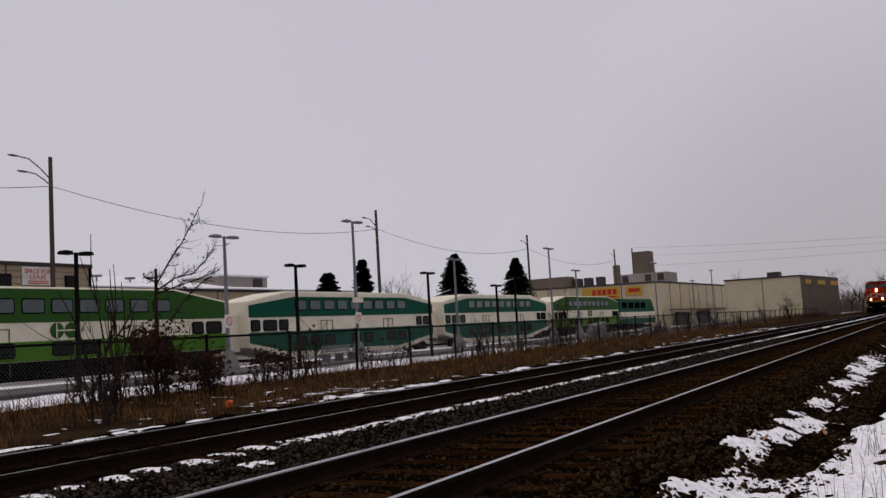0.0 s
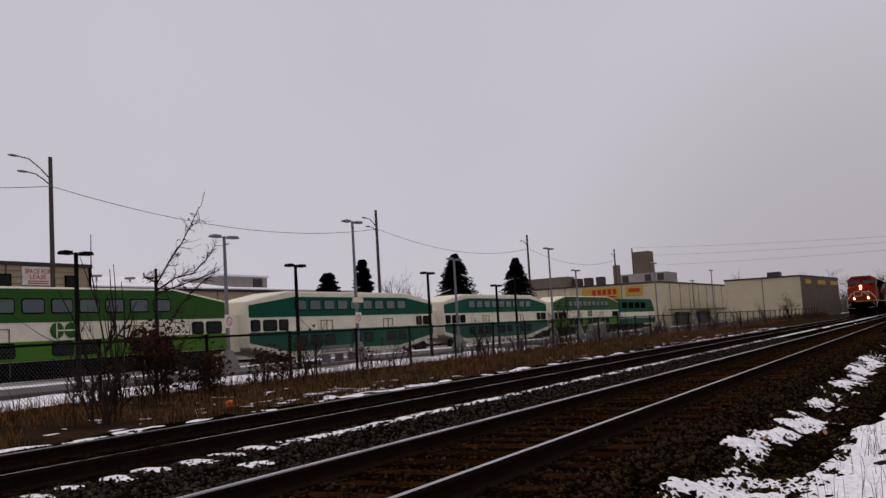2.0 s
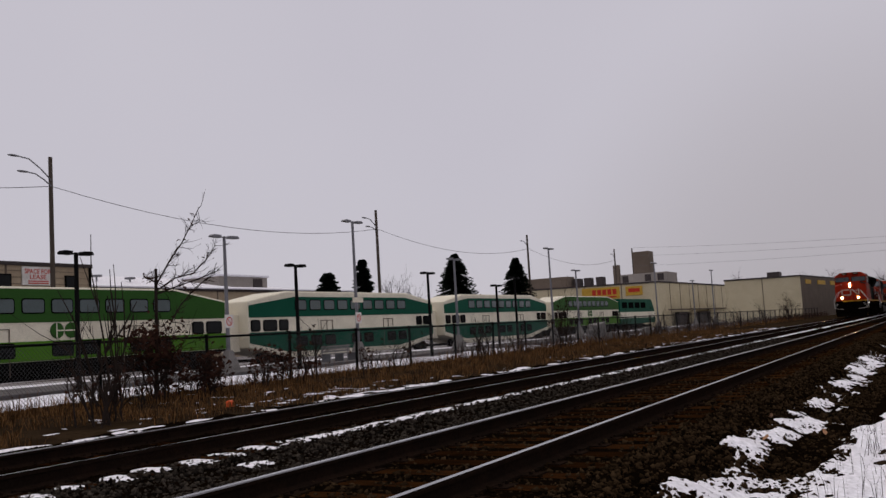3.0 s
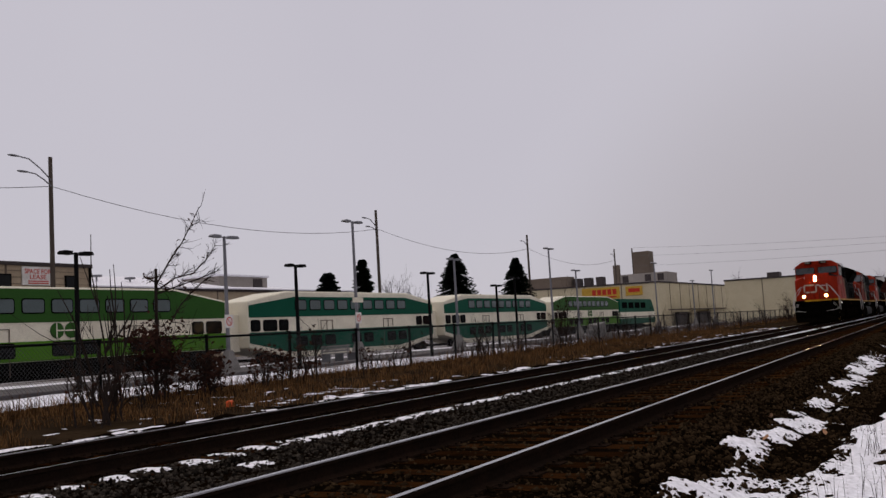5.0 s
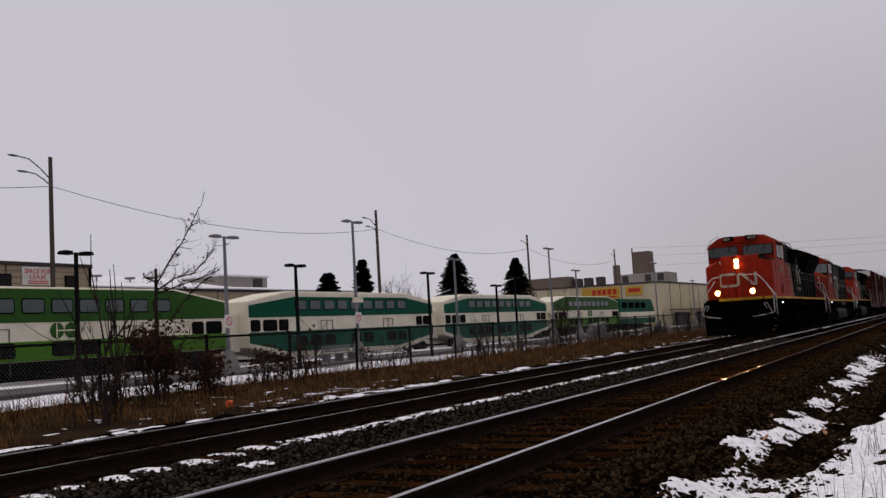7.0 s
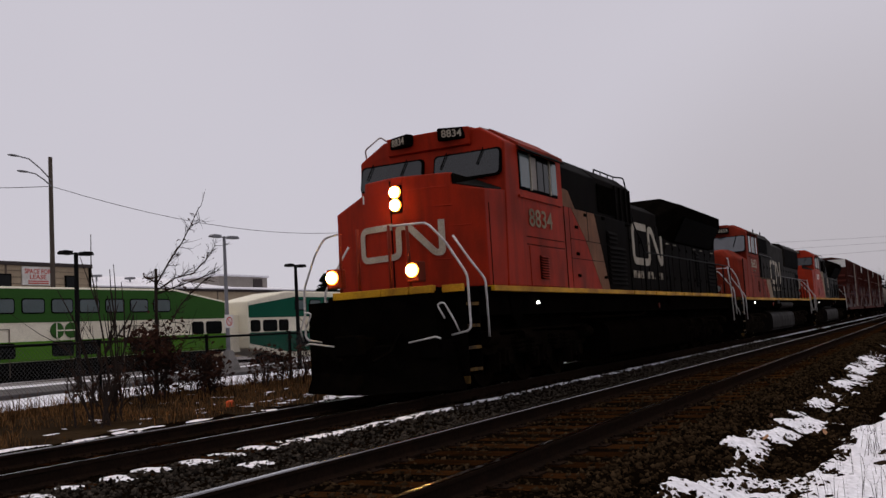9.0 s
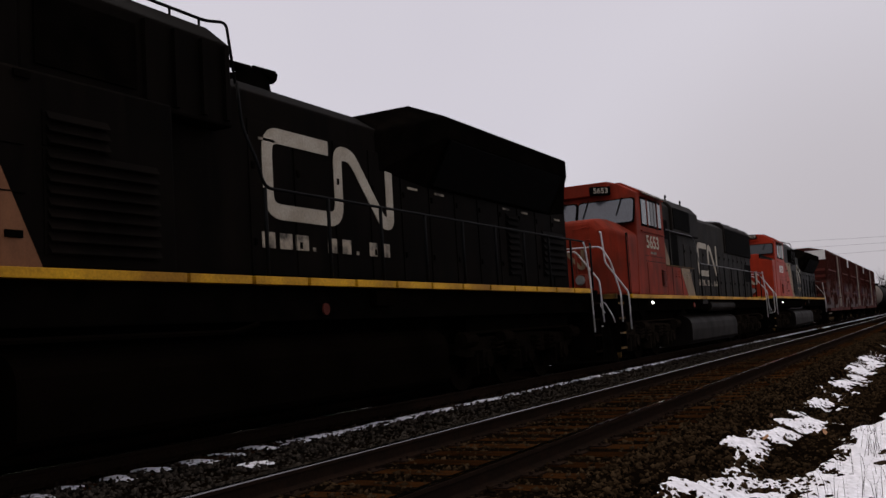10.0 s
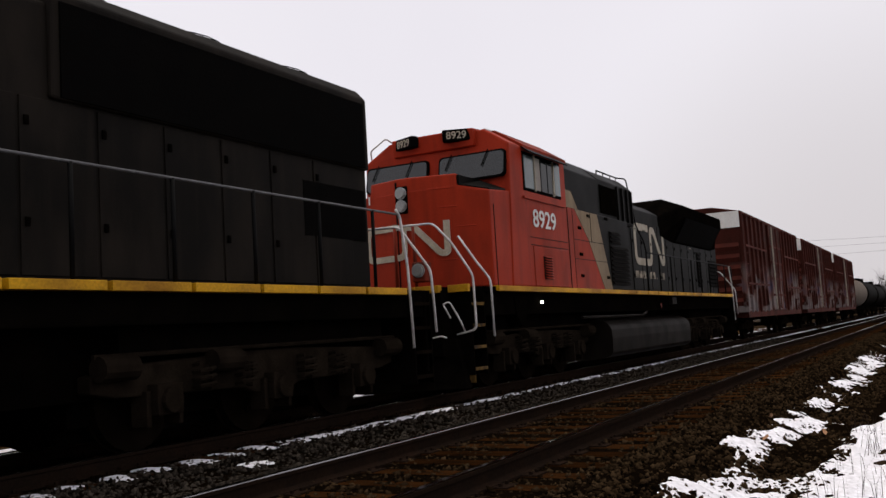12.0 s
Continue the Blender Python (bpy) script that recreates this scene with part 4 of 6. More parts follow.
# ---- buildings behind ----
def hall(name, pts, z1, material, label, roof=0.35, z0=-0.6):
    """A flat-roofed hall on a plan of corners; walls of panels with a dark roof edge."""
    b = empty(name, pose(0, 0, 0), label, "building")
    cx, cy = sum(p[0] for p in pts) / len(pts), sum(p[1] for p in pts) / len(pts)
    for i, (a, c) in enumerate(zip(pts, pts[1:] + pts[:1])):
        a, c = Vector((*a, 0)), Vector((*c, 0))
        d = (c - a).normalized()
        inn = Vector((-d.y, d.x, 0))
        if inn.dot(Vector((cx, cy, 0)) - a) < 0:
            inn.negate()
        bm = BM()
        q = [a, c, c + inn * 0.3, a + inn * 0.3]
        loft(bm, [[(p.x, p.y, z0) for p in q], [(p.x, p.y, z1) for p in q]])
        wall = part("wall", bm, material, b)
        out = -inn * 0.06
        n = max(1, int((c - a).length / 6.5))
        for k in range(1, n):
            p = a.lerp(c, k / n)
            q = [p - d * 0.07 + out, p + d * 0.07 + out, p + d * 0.07, p - d * 0.07]
            part("panel_seam", loft(BM(), [[(v.x, v.y, z0) for v in q], [(v.x, v.y, z1 - 0.1) for v in q]]), M_TAUPE, wall)
        bm = BM()
        q = [a + out * 2.5, c + out * 2.5, c + inn * 0.4, a + inn * 0.4]
        loft(bm, [[(p.x, p.y, z1 - 0.22) for p in q], [(p.x, p.y, z1 + 0.06) for p in q]])
        part("roof_edge", bm, M_ROOF, b)
    bm = BM()
    loft(bm, [[(p[0], p[1], z1 - 0.12) for p in pts], [(p[0], p[1], z1 + roof * 0.1) for p in pts]])
    part("roof", bm, M_SNOW, b, "flat roof under snow")
    return b


def block(parent, name, x0, x1, y0, y1, z0, z1, material, label="", bevel=0.03):
    return part(name, box(BM(), x0, x1, y0, y1, z0, z1), material, parent, label, bevel)


def build_buildings():
    b = hall("brick_building", [(30, 62), (54.1, 62), (54.1, 76), (30, 76)], 8.25, M_BRICK, "buff brick building with a lease sign on its wall")
    sign = block(b, "sign_board", 47.4, 50.2, 61.86, 61.96, 6.5, 7.95, M_WHITE, "white board with red lettering")
    writing("lettering", "SPACE FOR", 0.5, M_SIGNR, sign, pose(48.8, 61.85, 7.42, 90), 2.4)
    writing("lettering", "LEASE", 0.5, M_SIGNR, sign, pose(48.8, 61.85, 6.98, 90), 1.5)
    for z in (6.62, 6.78):
        block(sign, "line_of_writing", 47.9, 49.8, 61.85, 61.87, z, z + 0.08, M_SIGNR, bevel=0)
    for x0 in (45.2, 51.4):
        f = block(b, "window", x0, x0 + 1.3, 61.9, 62.05, 6.0, 7.35, M_SEAL)
        block(f, "pane", x0 + 0.1, x0 + 1.2, 61.88, 61.95, 6.1, 7.25, M_GLASS)
    for k in range(7):
        block(b, "brick_course", 30, 54.1, 61.97, 62.0, 4.6 + k * 0.5, 4.63 + k * 0.5, M_TAUPE, bevel=0)
    low = hall("warehouse", [(62, 75), (113, 75), (113, 100), (62, 100)], 7.55, M_BRICK, "low brick warehouse under a snow-covered roof")
    bm = BM()
    loft(bm, [[(x, 74.7, 7.6), (x, 74.7, 7.75), (x, 88, z), (x, 100, 7.75), (x, 100, 7.6)] for x, z in ((60, 10.1), (87, 10.1), (100, 9.6), (113.3, 8.0))])
    part("pitched_roof", bm, M_SNOW, low, "snow-covered pitched roof")
    pent = block(low, "rooftop_box", 87.5, 96.9, 78, 84, 7.4, 9.6, M_GREYWALL, "grey rooftop plant room", 0.05)
    block(pent, "door", 94.0, 95.8, 77.9, 78.05, 7.8, 9.3, M_ROOF)
    block(pent, "roof_edge", 87.3, 97.1, 77.8, 84.2, 9.5, 9.75, M_SNOW)
    for x0, z in ((70.5, 8.9), (75.2, 8.75)):
        bm = BM()
        disc(bm, (x0, 80, z + 0.35), (0, 0, 1), 0.6, 0.2, 12)
        tube(bm, [(x0, 80, z - 1), (x0, 80, z + 0.3)], 0.1, 8)
        part("roof_vent", bm, M_GALV, low)
    a = hall("factory_hall", [(163, 72), (170.7, 45.7), (232, 43.5), (240, 75)], 8.0, M_CREAM, "long cream-clad factory hall with a yellow sign")
    d = (Vector((170.7, 45.7, 0)) - Vector((163, 72, 0))).normalized()
    out = Vector((d.y, -d.x, 0))
    if out.x > 0:
        out.negate()

    def facade(name, s0, s1, z0, z1, m, depth=0.15, parent=a, label=""):
        p, q = Vector((163, 72, 0)) + d * s0, Vector((163, 72, 0)) + d * s1
        bm = BM()
        loft(bm, [[(v.x, v.y, z) for v in (p + out * depth, q + out * depth, q + out * 0.01, p + out * 0.01)] for z in (z0, z1)])
        return part(name, bm, m, parent, label)
    y1 = facade("sign_board", 13.2, 20.2, 5.3, 7.5, M_SIGNY, 0.2, a, "yellow sign with red bars of writing")
    for i in range(5):
        facade("letter_bar", 15.1 + i * 0.95, 15.8 + i * 0.95, 6.1, 7.1, M_SIGNR, 0.24, y1)
    facade("letter_bar", 14.0, 19.6, 5.55, 5.8, M_SIGNR, 0.24, y1)
    y2 = facade("sign_board", 21.3, 24.4, 5.7, 7.4, M_SIGNY, 0.2, a, "small yellow sign with red bars of writing")
    facade("letter_bar", 21.8, 23.9, 6.3, 7.0, M_SIGNR, 0.24, y2)
    block(a, "water_tower_box", 178, 181.2, 49.1, 52.4, 8.0, 14.4, M_TAUPE, "brown rooftop tank house", 0.1)
    block(a, "penthouse", 177.9, 186, 45.9, 56.0, 8.0, 10.1, M_GREYWALL, "grey rooftop storey", 0.06)
    for y in (46.5, 49, 53.5):
        block(a, "penthouse_window", 177.75, 177.95, y, y + 1.2, 8.5, 9.8, M_ROOF)
    for y in (57.5, 60, 62.2):
        block(a, "roof_unit", 174, 176, y, y + 1.4, 8.0, 9.9, M_ROOF, bevel=0.05)
    block(a, "chimney", 177.5, 178.5, 55.2, 56.4, 8.0, 12.1, M_TAUPE)
    block(a, "annex", 172, 176, 64, 74, 7.9, 10.4, M_TAUPE)
    # loading doors on the side along the track
    for x0, x1 in ((178, 185.5), (195, 205)):
        block(a, "loading_door", x0, x1, 44.0, 44.9, -0.5, 2.1, M_ROOF)
    block(a, "plinth_canopy", 172, 224, 43.7, 44.6, 2.5, 2.72, M_TAUPE, "thin brown canopy along the wall")
    c = hall("cream_warehouse", [(177, 35), (179.5, 22), (214, 18.85), (214, 34)], 7.45, M_CREAM, "boxy cream warehouse with a brown side wall")
    bm = BM()
    loft(bm, [[(x, y, z) for x, y in ((179.4, 21.9), (214.1, 18.7), (214.1, 18.84), (179.5, 22.0))] for z in (-0.6, 7.3)])
    side = part("side_cladding", bm, M_TAUPE, c, "brown side cladding")
    for s in (0.1, 0.4, 0.75):
        p, q = Vector((179.5, 21.88, 0)).lerp(Vector((214, 18.7, 0)), s), Vector((179.5, 21.88, 0)).lerp(Vector((214, 18.7, 0)), s + (0.12 if s < 0.3 else 0.2))
        bm = BM()
        loft(bm, [[(p.x, p.y - 0.12, z), (q.x, q.y - 0.12, z), (q.x, q.y, z), (p.x, p.y, z)] for z in (5.9, 6.7)])
        part("letter_bar", bm, M_SIGNY, side, "pale yellow bar of faded writing")
    block(c, "roof_unit", 180, 183, 25.6, 27.8, 7.4, 8.4, M_ROOF, bevel=0.05)


def build_vegetation():
    build_conifer(85.2, 60, 8.8, 2.6, 1, "dark spruce rising behind the parked train", 0.9)
    build_conifer(95.4, 62, 10.9, 1.9, 2, "dark narrow spruce behind a lamp post", 1.0)
    build_conifer(108.6, 56, 11.7, 5.6, 3, "broad dark spruce behind the parked train")
    build_conifer(128.6, 56, 12.0, 5.2, 4, "pointed dark spruce beside a utility pole")
    for i, (x, y, h) in enumerate(((103, 62, 9.2), (107, 63, 8.8), (112, 64, 8.0))):
        build_bare_tree(x, y, -0.5, h, 20 + i, "leafless tree behind the parked train", r=0.12, depth=4)
    far = [(240, 47, 12), (250, 42, 11), (262, 48, 12.5), (270, 40, 11), (290, 34, 13), (300, 30, 12.5), (310, 24, 11), (300, 20, 10), (280, 13, 11), (300, 16, 10), (250, 13.5, 10.5), (255, 7, 13), (262, 4, 14), (220, 2.5, 12), (330, 12, 10), (245, 4.5, 13), (235, 6.5, 11), (258, 10, 12), (240, 1.0, 13), (270, 27, 12), (285, 38, 12), (265, 30, 11), (252, 44, 12)]
    for i, (x, y, h) in enumerate(far):
        build_bare_tree(x, y, -0.6, h, 40 + i, "leafless tree on the skyline", r=0.17, kids=6, depth=4, first=0.3)
    # thicket on the fence
    specs = [(12.4, 14.0, 3.0, 4, 0), (12.8, 13.9, 3.1, 3, 0), (13.6, 13.9, 1.7, 8, 620), (13.9, 14.0, 1.6, 6, 450), (14.75, 13.8, 0.9, 8, 500), (15.4, 14.0, 0.8, 6, 160), (12.35, 13.4, 0.9, 7, 60), (9.9, 11.2, 1.7, 6, 0), (10.3, 11.6, 1.0, 6, 30), (17.0, 13.9, 0.8, 7, 160),
             (18.6, 14.2, 0.9, 6, 300), (19.8, 14.4, 1.5, 5, 30), (21.5, 14.0, 0.8, 5, 50), (23.6, 14.3, 0.9, 5, 40), (28.6, 14.3, 1.2, 6, 0), (30.2, 14.5, 1.3, 6, 20), (33, 14.4, 1.2, 6, 0), (37.5, 14.4, 2.4, 8, 60), (38.4, 14.6, 2.0, 7, 50),
             (42, 14.4, 1.4, 6, 0), (47, 14.5, 1.5, 7, 0), (53, 14.5, 1.6, 7, 20), (60, 14.4, 1.6, 7, 0), (68, 14.5, 1.7, 7, 0), (77, 14.3, 2.0, 7, 20), (88, 14.2, 2.0, 8, 0), (100, 13.8, 2.6, 9, 160), (104, 13.9, 2.4, 9, 160)]
    for i, (x, y, h, n, lv) in enumerate(specs):
        build_bush(x, y, h, n, 70 + i, "leafless twiggy shrub with a few withered leaves" if lv else "leafless twiggy shrub growing at the fence", lv, spread=0.1 if h > 2.9 else 0.33, depth=1 if h > 2.9 else 2, r=0.03 if h > 2.9 else 0.02)
    rng = random.Random(5)
    sap = empty("sapling", pose(14.12, 14.3, 0.0), "thin bare sapling leaning over the fence", "tree", "bare trees")
    part("trunk", tube(BM(), [(-0.07, 0, -0.1), (0.0, 0.0, 1.2), (0.01, 0.0, 2.02), (0.03, 0.0, 2.66)], 0.045, 7, 0.03), M_TWIG, sap)
    for limb in ([(0.02, 0.0, 2.32), (0.43, 0.0, 2.84), (0.81, 0.0, 3.25), (1.14, 0.0, 3.71), (1.37, 0.0, 4.07)],
                 [(0.03, 0.0, 2.2), (0.58, 0.0, 2.48), (1.11, 0.0, 2.59), (1.55, 0.0, 2.91), (1.86, 0.0, 3.26)],
                 [(0.06, 0.0, 2.14), (0.73, 0.0, 2.33), (1.35, 0.0, 2.5), (1.98, 0.0, 2.7)],
                 [(0.04, 0.0, 2.38), (-0.2, 0.0, 2.44), (-0.3, 0.0, 2.46)], [(0.37, 0.0, 1.49), (0.71, 0.0, 1.9), (1.16, 0.0, 2.27), (1.58, 0.0, 2.51)]):
        bm = BM()
        tube(bm, limb, 0.02, 5, 0.007)
        for a, b in zip(limb, limb[1:]):
            for k in range(5):
                p = Vector(a).lerp(Vector(b), rng.random())
                branch(bm, p, Vector((rng.gauss(0.8, 0.35), rng.gauss(0, 0.4), rng.gauss(0.25, 0.4))), rng.uniform(0.18, 0.38), 0.009, 1, rng, 0.5, 3)
        part("limb", bm, M_TWIG, sap)
        bm = BM()
        leaf_bits(bm, [Vector(a).lerp(Vector(b), rng.random()) for a, b in zip(limb, limb[1:]) for k in range(3)], 26, 0.045, rng, 0.05)
        part("foliage", bm, M_DEADLEAF, sap, "few withered leaves hanging on the limbs")
    for x, y, a in LEAVES:
        bm = BM()
        v = [bm.verts.new(p) for p in ((-0.07, 0, 0.01), (-0.02, -0.045, 0.035), (0.05, -0.03, 0.03), (0.08, 0.0, 0.05), (0.05, 0.035, 0.04), (-0.02, 0.045, 0.02), (0.0, 0, 0.012))]
        for a0, b0 in zip(v[:6], v[1:6] + v[:1]):
            bm.faces.new((a0, b0, v[6]))
        leaf = part("fallen_leaf", bm, M_LEAF)
        leaf.matrix_world = pose(x, y, relief(x, y) + 0.035, 15, -25, a) @ Matrix.Diagonal((0.62, 0.62, 0.8, 1))
        tagged(leaf, "curled tan fallen leaf on the stones", "leaf", "fallen leaves")
    bm = BM()
    box(bm, -0.075, 0.075, -0.05, 0.05, -0.02, 0.11)
    flag = part("marker_block", bm, M_ORANGE, None, bevel=0.02)
    flag.matrix_world = pose(12.58, 11.06, relief(12.58, 11.06), 0, 0, 20)
    tagged(flag, "small orange plastic marker in the grass", "marker")


LEAVES = [(11.9, 1.35, 20), (8.95, 1.6, 100), (11.7, 1.9, 200), (10.3, 1.75, 310)]
# x, y, height, with a notice plate
LAMPS = [(35.3, 31, 6.65, True), (46.85, 31, 8.3, True), (60.0, 31, 6.55, False), (78.9, 31, 8.3, False), (85.7, 31, 6.5, False), (114.3, 31, 8.3, False), (134.1, 31, 6.5, False), (147.2, 31, 8.4, False)]
DARKLAMPS = [(22.9, 27, 5.05), (35.7, 27, 5.05), (48.7, 27, 5.05), (58.4, 27, 4.45), (61.6, 27, 5.05)]


# ---- the freight train ----
CENTRE = 7.949
SPEED = 14.913


def lead_x(t):
    return 13.391 - SPEED * (t - 9) + 0.011 * (t - 9) ** 2


WHEELS = []


def wheelset(parent, x, r=0.5):
    bm = BM()
    for y in (-0.755, 0.755):
        disc(bm, (0, y * 0.97, 0), (0, 1, 0), r, 0.13, 24)
        disc(bm, (0, y * 0.9, 0), (0, 1, 0), r + 0.025, 0.03, 24)
        for k in range(4):
            a = k * math.pi / 2
            disc(bm, (0.25 * math.cos(a), y * 1.08, 0.25 * math.sin(a)), (0, 1, 0), 0.05, 0.04, 8)
    disc(bm, (0, 0, 0), (0, 1, 0), 0.09, 1.9, 10)
    w = part("wheelset", bm, M_TRUCK, parent, "steel wheel pair on its axle")
    w.location = (x, 0, r)
    WHEELS.append((w, x, r))


def truck(parent, xs, steel):
    """Three-axle truck: side frames with pedestals, springs and journal boxes; wheels apart."""
    a, b = xs[0] - 0.85, xs[-1] + 0.85
    mid = (a + b) / 2
    for s in (-1, 1):
        bm = BM()
        y0, y1 = sorted((s * 0.98, s * 1.16))
        top, bot = 0.86, 0.56
        pts = [(a, 0.62), (a, 0.78), (a + 0.5, top), (mid - 0.4, top + 0.06), (mid + 0.4, top + 0.06), (b - 0.5, top), (b, 0.78), (b, 0.62)]
        pts += [(b - 0.3, bot), (xs[1] + 0.5, 0.52), (xs[1] + 0.3, 0.45), (xs[1] - 0.3, 0.45), (xs[1] - 0.5, 0.52), (a + 0.3, bot)]
        prism_xz(bm, pts, y0, y1)
        f = part("side_frame", bm, steel, parent, "dusty cast steel truck frame", bevel=0.02)
        for x in xs:
            bm = BM()
            yy = sorted((s * 1.1, s * 1.3))
            box(bm, x - 0.17, x + 0.17, yy[0], yy[1], 0.36, 0.66)
            disc(bm, (x, s * 1.3, 0.5), (0, 1, 0), 0.13, 0.1, 14)
            box(bm, x - 0.24, x - 0.18, *sorted((s * 1.0, s * 1.22)), 0.25, 0.6)
            box(bm, x + 0.18, x + 0.24, *sorted((s * 1.0, s * 1.22)), 0.25, 0.6)
            part("journal_box", bm, steel, f, bevel=0.012)
        for x in (xs[0] + 0.55, xs[1] - 0.55, xs[1] + 0.55, xs[2] - 0.55):
            bm = BM()
            tube(bm, [(x + 0.11 * math.cos(k * 0.9), s * 1.22 + 0.11 * math.sin(k * 0.9), 0.55 + k * 0.011) for k in range(26)], 0.025, 5)
            part("spring", bm, steel, f)
        for x in (xs[0] - 0.62, xs[-1] + 0.62, xs[1] - 0.9):
            bm = BM()
            disc(bm, (x, s * 1.24, 0.84), (1, 0, 0), 0.12, 0.42, 12)
            part("brake_cylinder", bm, steel, f)
        part("brake_pipe", tube(BM(), [(a, s * 1.2, 0.95), (b, s * 1.2, 0.97)], 0.025, 6), steel, f)
    bm = BM()
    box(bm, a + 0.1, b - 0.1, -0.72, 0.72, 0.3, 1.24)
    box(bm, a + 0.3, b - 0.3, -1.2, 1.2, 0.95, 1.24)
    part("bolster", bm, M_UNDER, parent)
    # Plain black box, added to close the bright gap between the wheels.
    part("truck_gap_block", box(BM(), a + 0.2, b - 0.2, -0.45, 0.45, 0.12, 0.34), M_UNDER, parent, bevel=0.02)
    for x in xs:
        wheelset(parent, x)


def band(pts, w):
    """Left and right edge of a bent flat strip along pts."""
    left, right = [], []
    P = [Vector((a, b)) for a, b in pts]
    for i, p in enumerate(P):
        d0 = (P[i] - P[i - 1]).normalized() if i else None
        d1 = (P[i + 1] - P[i]).normalized() if i < len(P) - 1 else None
        d = ((d0 or d1) + (d1 or d0)).normalized()
        n = Vector((-d.y, d.x))
        k = w / 2 / max(0.5, n.dot(Vector((-(d1 or d0).y, (d1 or d0).x))))
        left.append(p + n * k)
        right.append(p - n * k)
    return left, right


def rounded(pts, r):
    """A bent path with its corners rounded."""
    out = [Vector(pts[0])]
    for a, b, c in zip(pts, pts[1:], pts[2:]):
        a, b, c = Vector(a), Vector(b), Vector(c)
        u, v = (a - b), (c - b)
        k = min(r, u.length * 0.45, v.length * 0.45)
        p, q = b + u.normalized() * k, b + v.normalized() * k
        for i in range(6):
            t = i / 5
            out.append((1 - t) ** 2 * p + 2 * t * (1 - t) * b + t * t * q)
    return out + [Vector(pts[-1])]


def emblem(parent, place, w, h, material=None):
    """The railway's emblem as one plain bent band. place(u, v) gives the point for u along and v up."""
    t = 0.17 * h / 1.0
    path = rounded([(0.46 * w, h - t / 2), (t / 2, h - t / 2), (t / 2, t / 2), (0.53 * w, t / 2), (0.53 * w, h - t / 2 - 0.02), (0.64 * w, h - t / 2 - 0.02), (0.9 * w, t * 0.75), (w - t / 2, t * 0.75), (w - t / 2, h)], 0.2 * h)
    l, r = band(path, t)
    bm = BM()
    va, vb = [bm.verts.new(place(p.x, p.y, 0.008)) for p in l], [bm.verts.new(place(p.x, p.y, 0.008)) for p in r]
    wa, wb = [bm.verts.new(place(p.x, p.y, 0.0)) for p in l], [bm.verts.new(place(p.x, p.y, 0.0)) for p in r]
    for i in range(len(l) - 1):
        bm.faces.new((va[i], va[i + 1], vb[i + 1], vb[i]))
        bm.faces.new((va[i], wa[i], wa[i + 1], va[i + 1]))
        bm.faces.new((vb[i], vb[i + 1], wb[i + 1], wb[i]))
    return part("emblem", bm, material or M_EMBLEM, parent, "dirty white bent-band emblem")


def louvre(parent, x0, x1, z0, z1, y, n, material, slat=None):
    bm = BM()
    box(bm, x0, x1, y - 0.004, y + 0.03, z0, z1)
    g = part("louvre", bm, material, parent)
    st = (z1 - z0) / n
    for i in range(n):
        bm = BM()
        z = z0 + i * st
        prism_yz(bm, [(y - 0.005, z + st * 0.95), (y - 0.05, z + st * 0.25), (y - 0.05, z + st * 0.15), (y - 0.005, z + st * 0.6)], x0 + 0.03, x1 - 0.03)
        part("slat", bm, slat or M_BLACK, g)
    return g


def rail_line(parent, name, pts, r=0.022, material=None):
    return part(name, tube(BM(), pts, r, 8), material or M_STEEL, parent, smooth=True)


def bent(pts, r=0.12):
    """Handrail corners rounded in three dimensions."""
    return rounded(pts, r)


def coupler(parent, x, s):
    bm = BM()
    box(bm, min(x, x + s * 0.75), max(x, x + s * 0.75), -0.11, 0.11, 0.75, 0.98)
    box(bm, min(x + s * 0.55, x + s * 0.85), max(x + s * 0.55, x + s * 0.85), -0.2, 0.2, 0.7, 1.02)
    part("coupler", bm, M_UNDER, parent, bevel=0.03)
    for y in (-0.5, 0.5):
        tubepts = [(x, y, 1.05), (x + s * 0.3, y * 0.9, 0.72), (x + s * 0.55, y * 0.6, 0.6)]
        part("air_hose", tube(BM(), tubepts, 0.03, 6), M_UNDER, parent)


def steps(parent, x0, x1, s, rear=False):
    """Corner steps with yellow tread edges."""
    y0, y1 = sorted((s * 0.95, s * 1.5))
    for z in (0.38, 0.72, 1.06, 1.4):
        bm = BM()
        box(bm, x0, x1, y0, y1, z, z + 0.03)
        st = part("step", bm, M_UNDER, parent)
        bm = BM()
        yy = s * 1.505
        box(bm, x0, x1, min(yy, yy - s * 0.02), max(yy, yy - s * 0.02), z - 0.015, z + 0.035)
        if z < 1.3:
            box(bm, x0 - 0.012 if not rear else x1, x0 if not rear else x1 + 0.012, y0, y1, z - 0.2, z - 0.05)
        part("tread_edge", bm, M_TRUCK if rear else M_TREAD, st, "dark steel step edge" if rear else "worn yellow step edge")
    bm = BM()
    for x in (x0 - 0.03, x1):
        box(bm, x, x + 0.03, y0, y1 - 0.02, 0.3, 1.6)
    part("step_side", bm, M_UNDER, parent)


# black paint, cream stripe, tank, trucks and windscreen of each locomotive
FINISH = {"8834": (M_BLACK, M_BEIGE_SOOTY, M_TANK, M_TRUCK, M_SCREEN), "5653": (M_BLACK_OLD, M_BEIGE, M_TANK_BROWN, M_TRUCK_DUSTY, M_SCREEN_PALE), "8929": (M_BLACK_NEW, M_BEIGE, M_TANK_BROWN, M_TRUCK_DUSTY, M_SCREEN)}


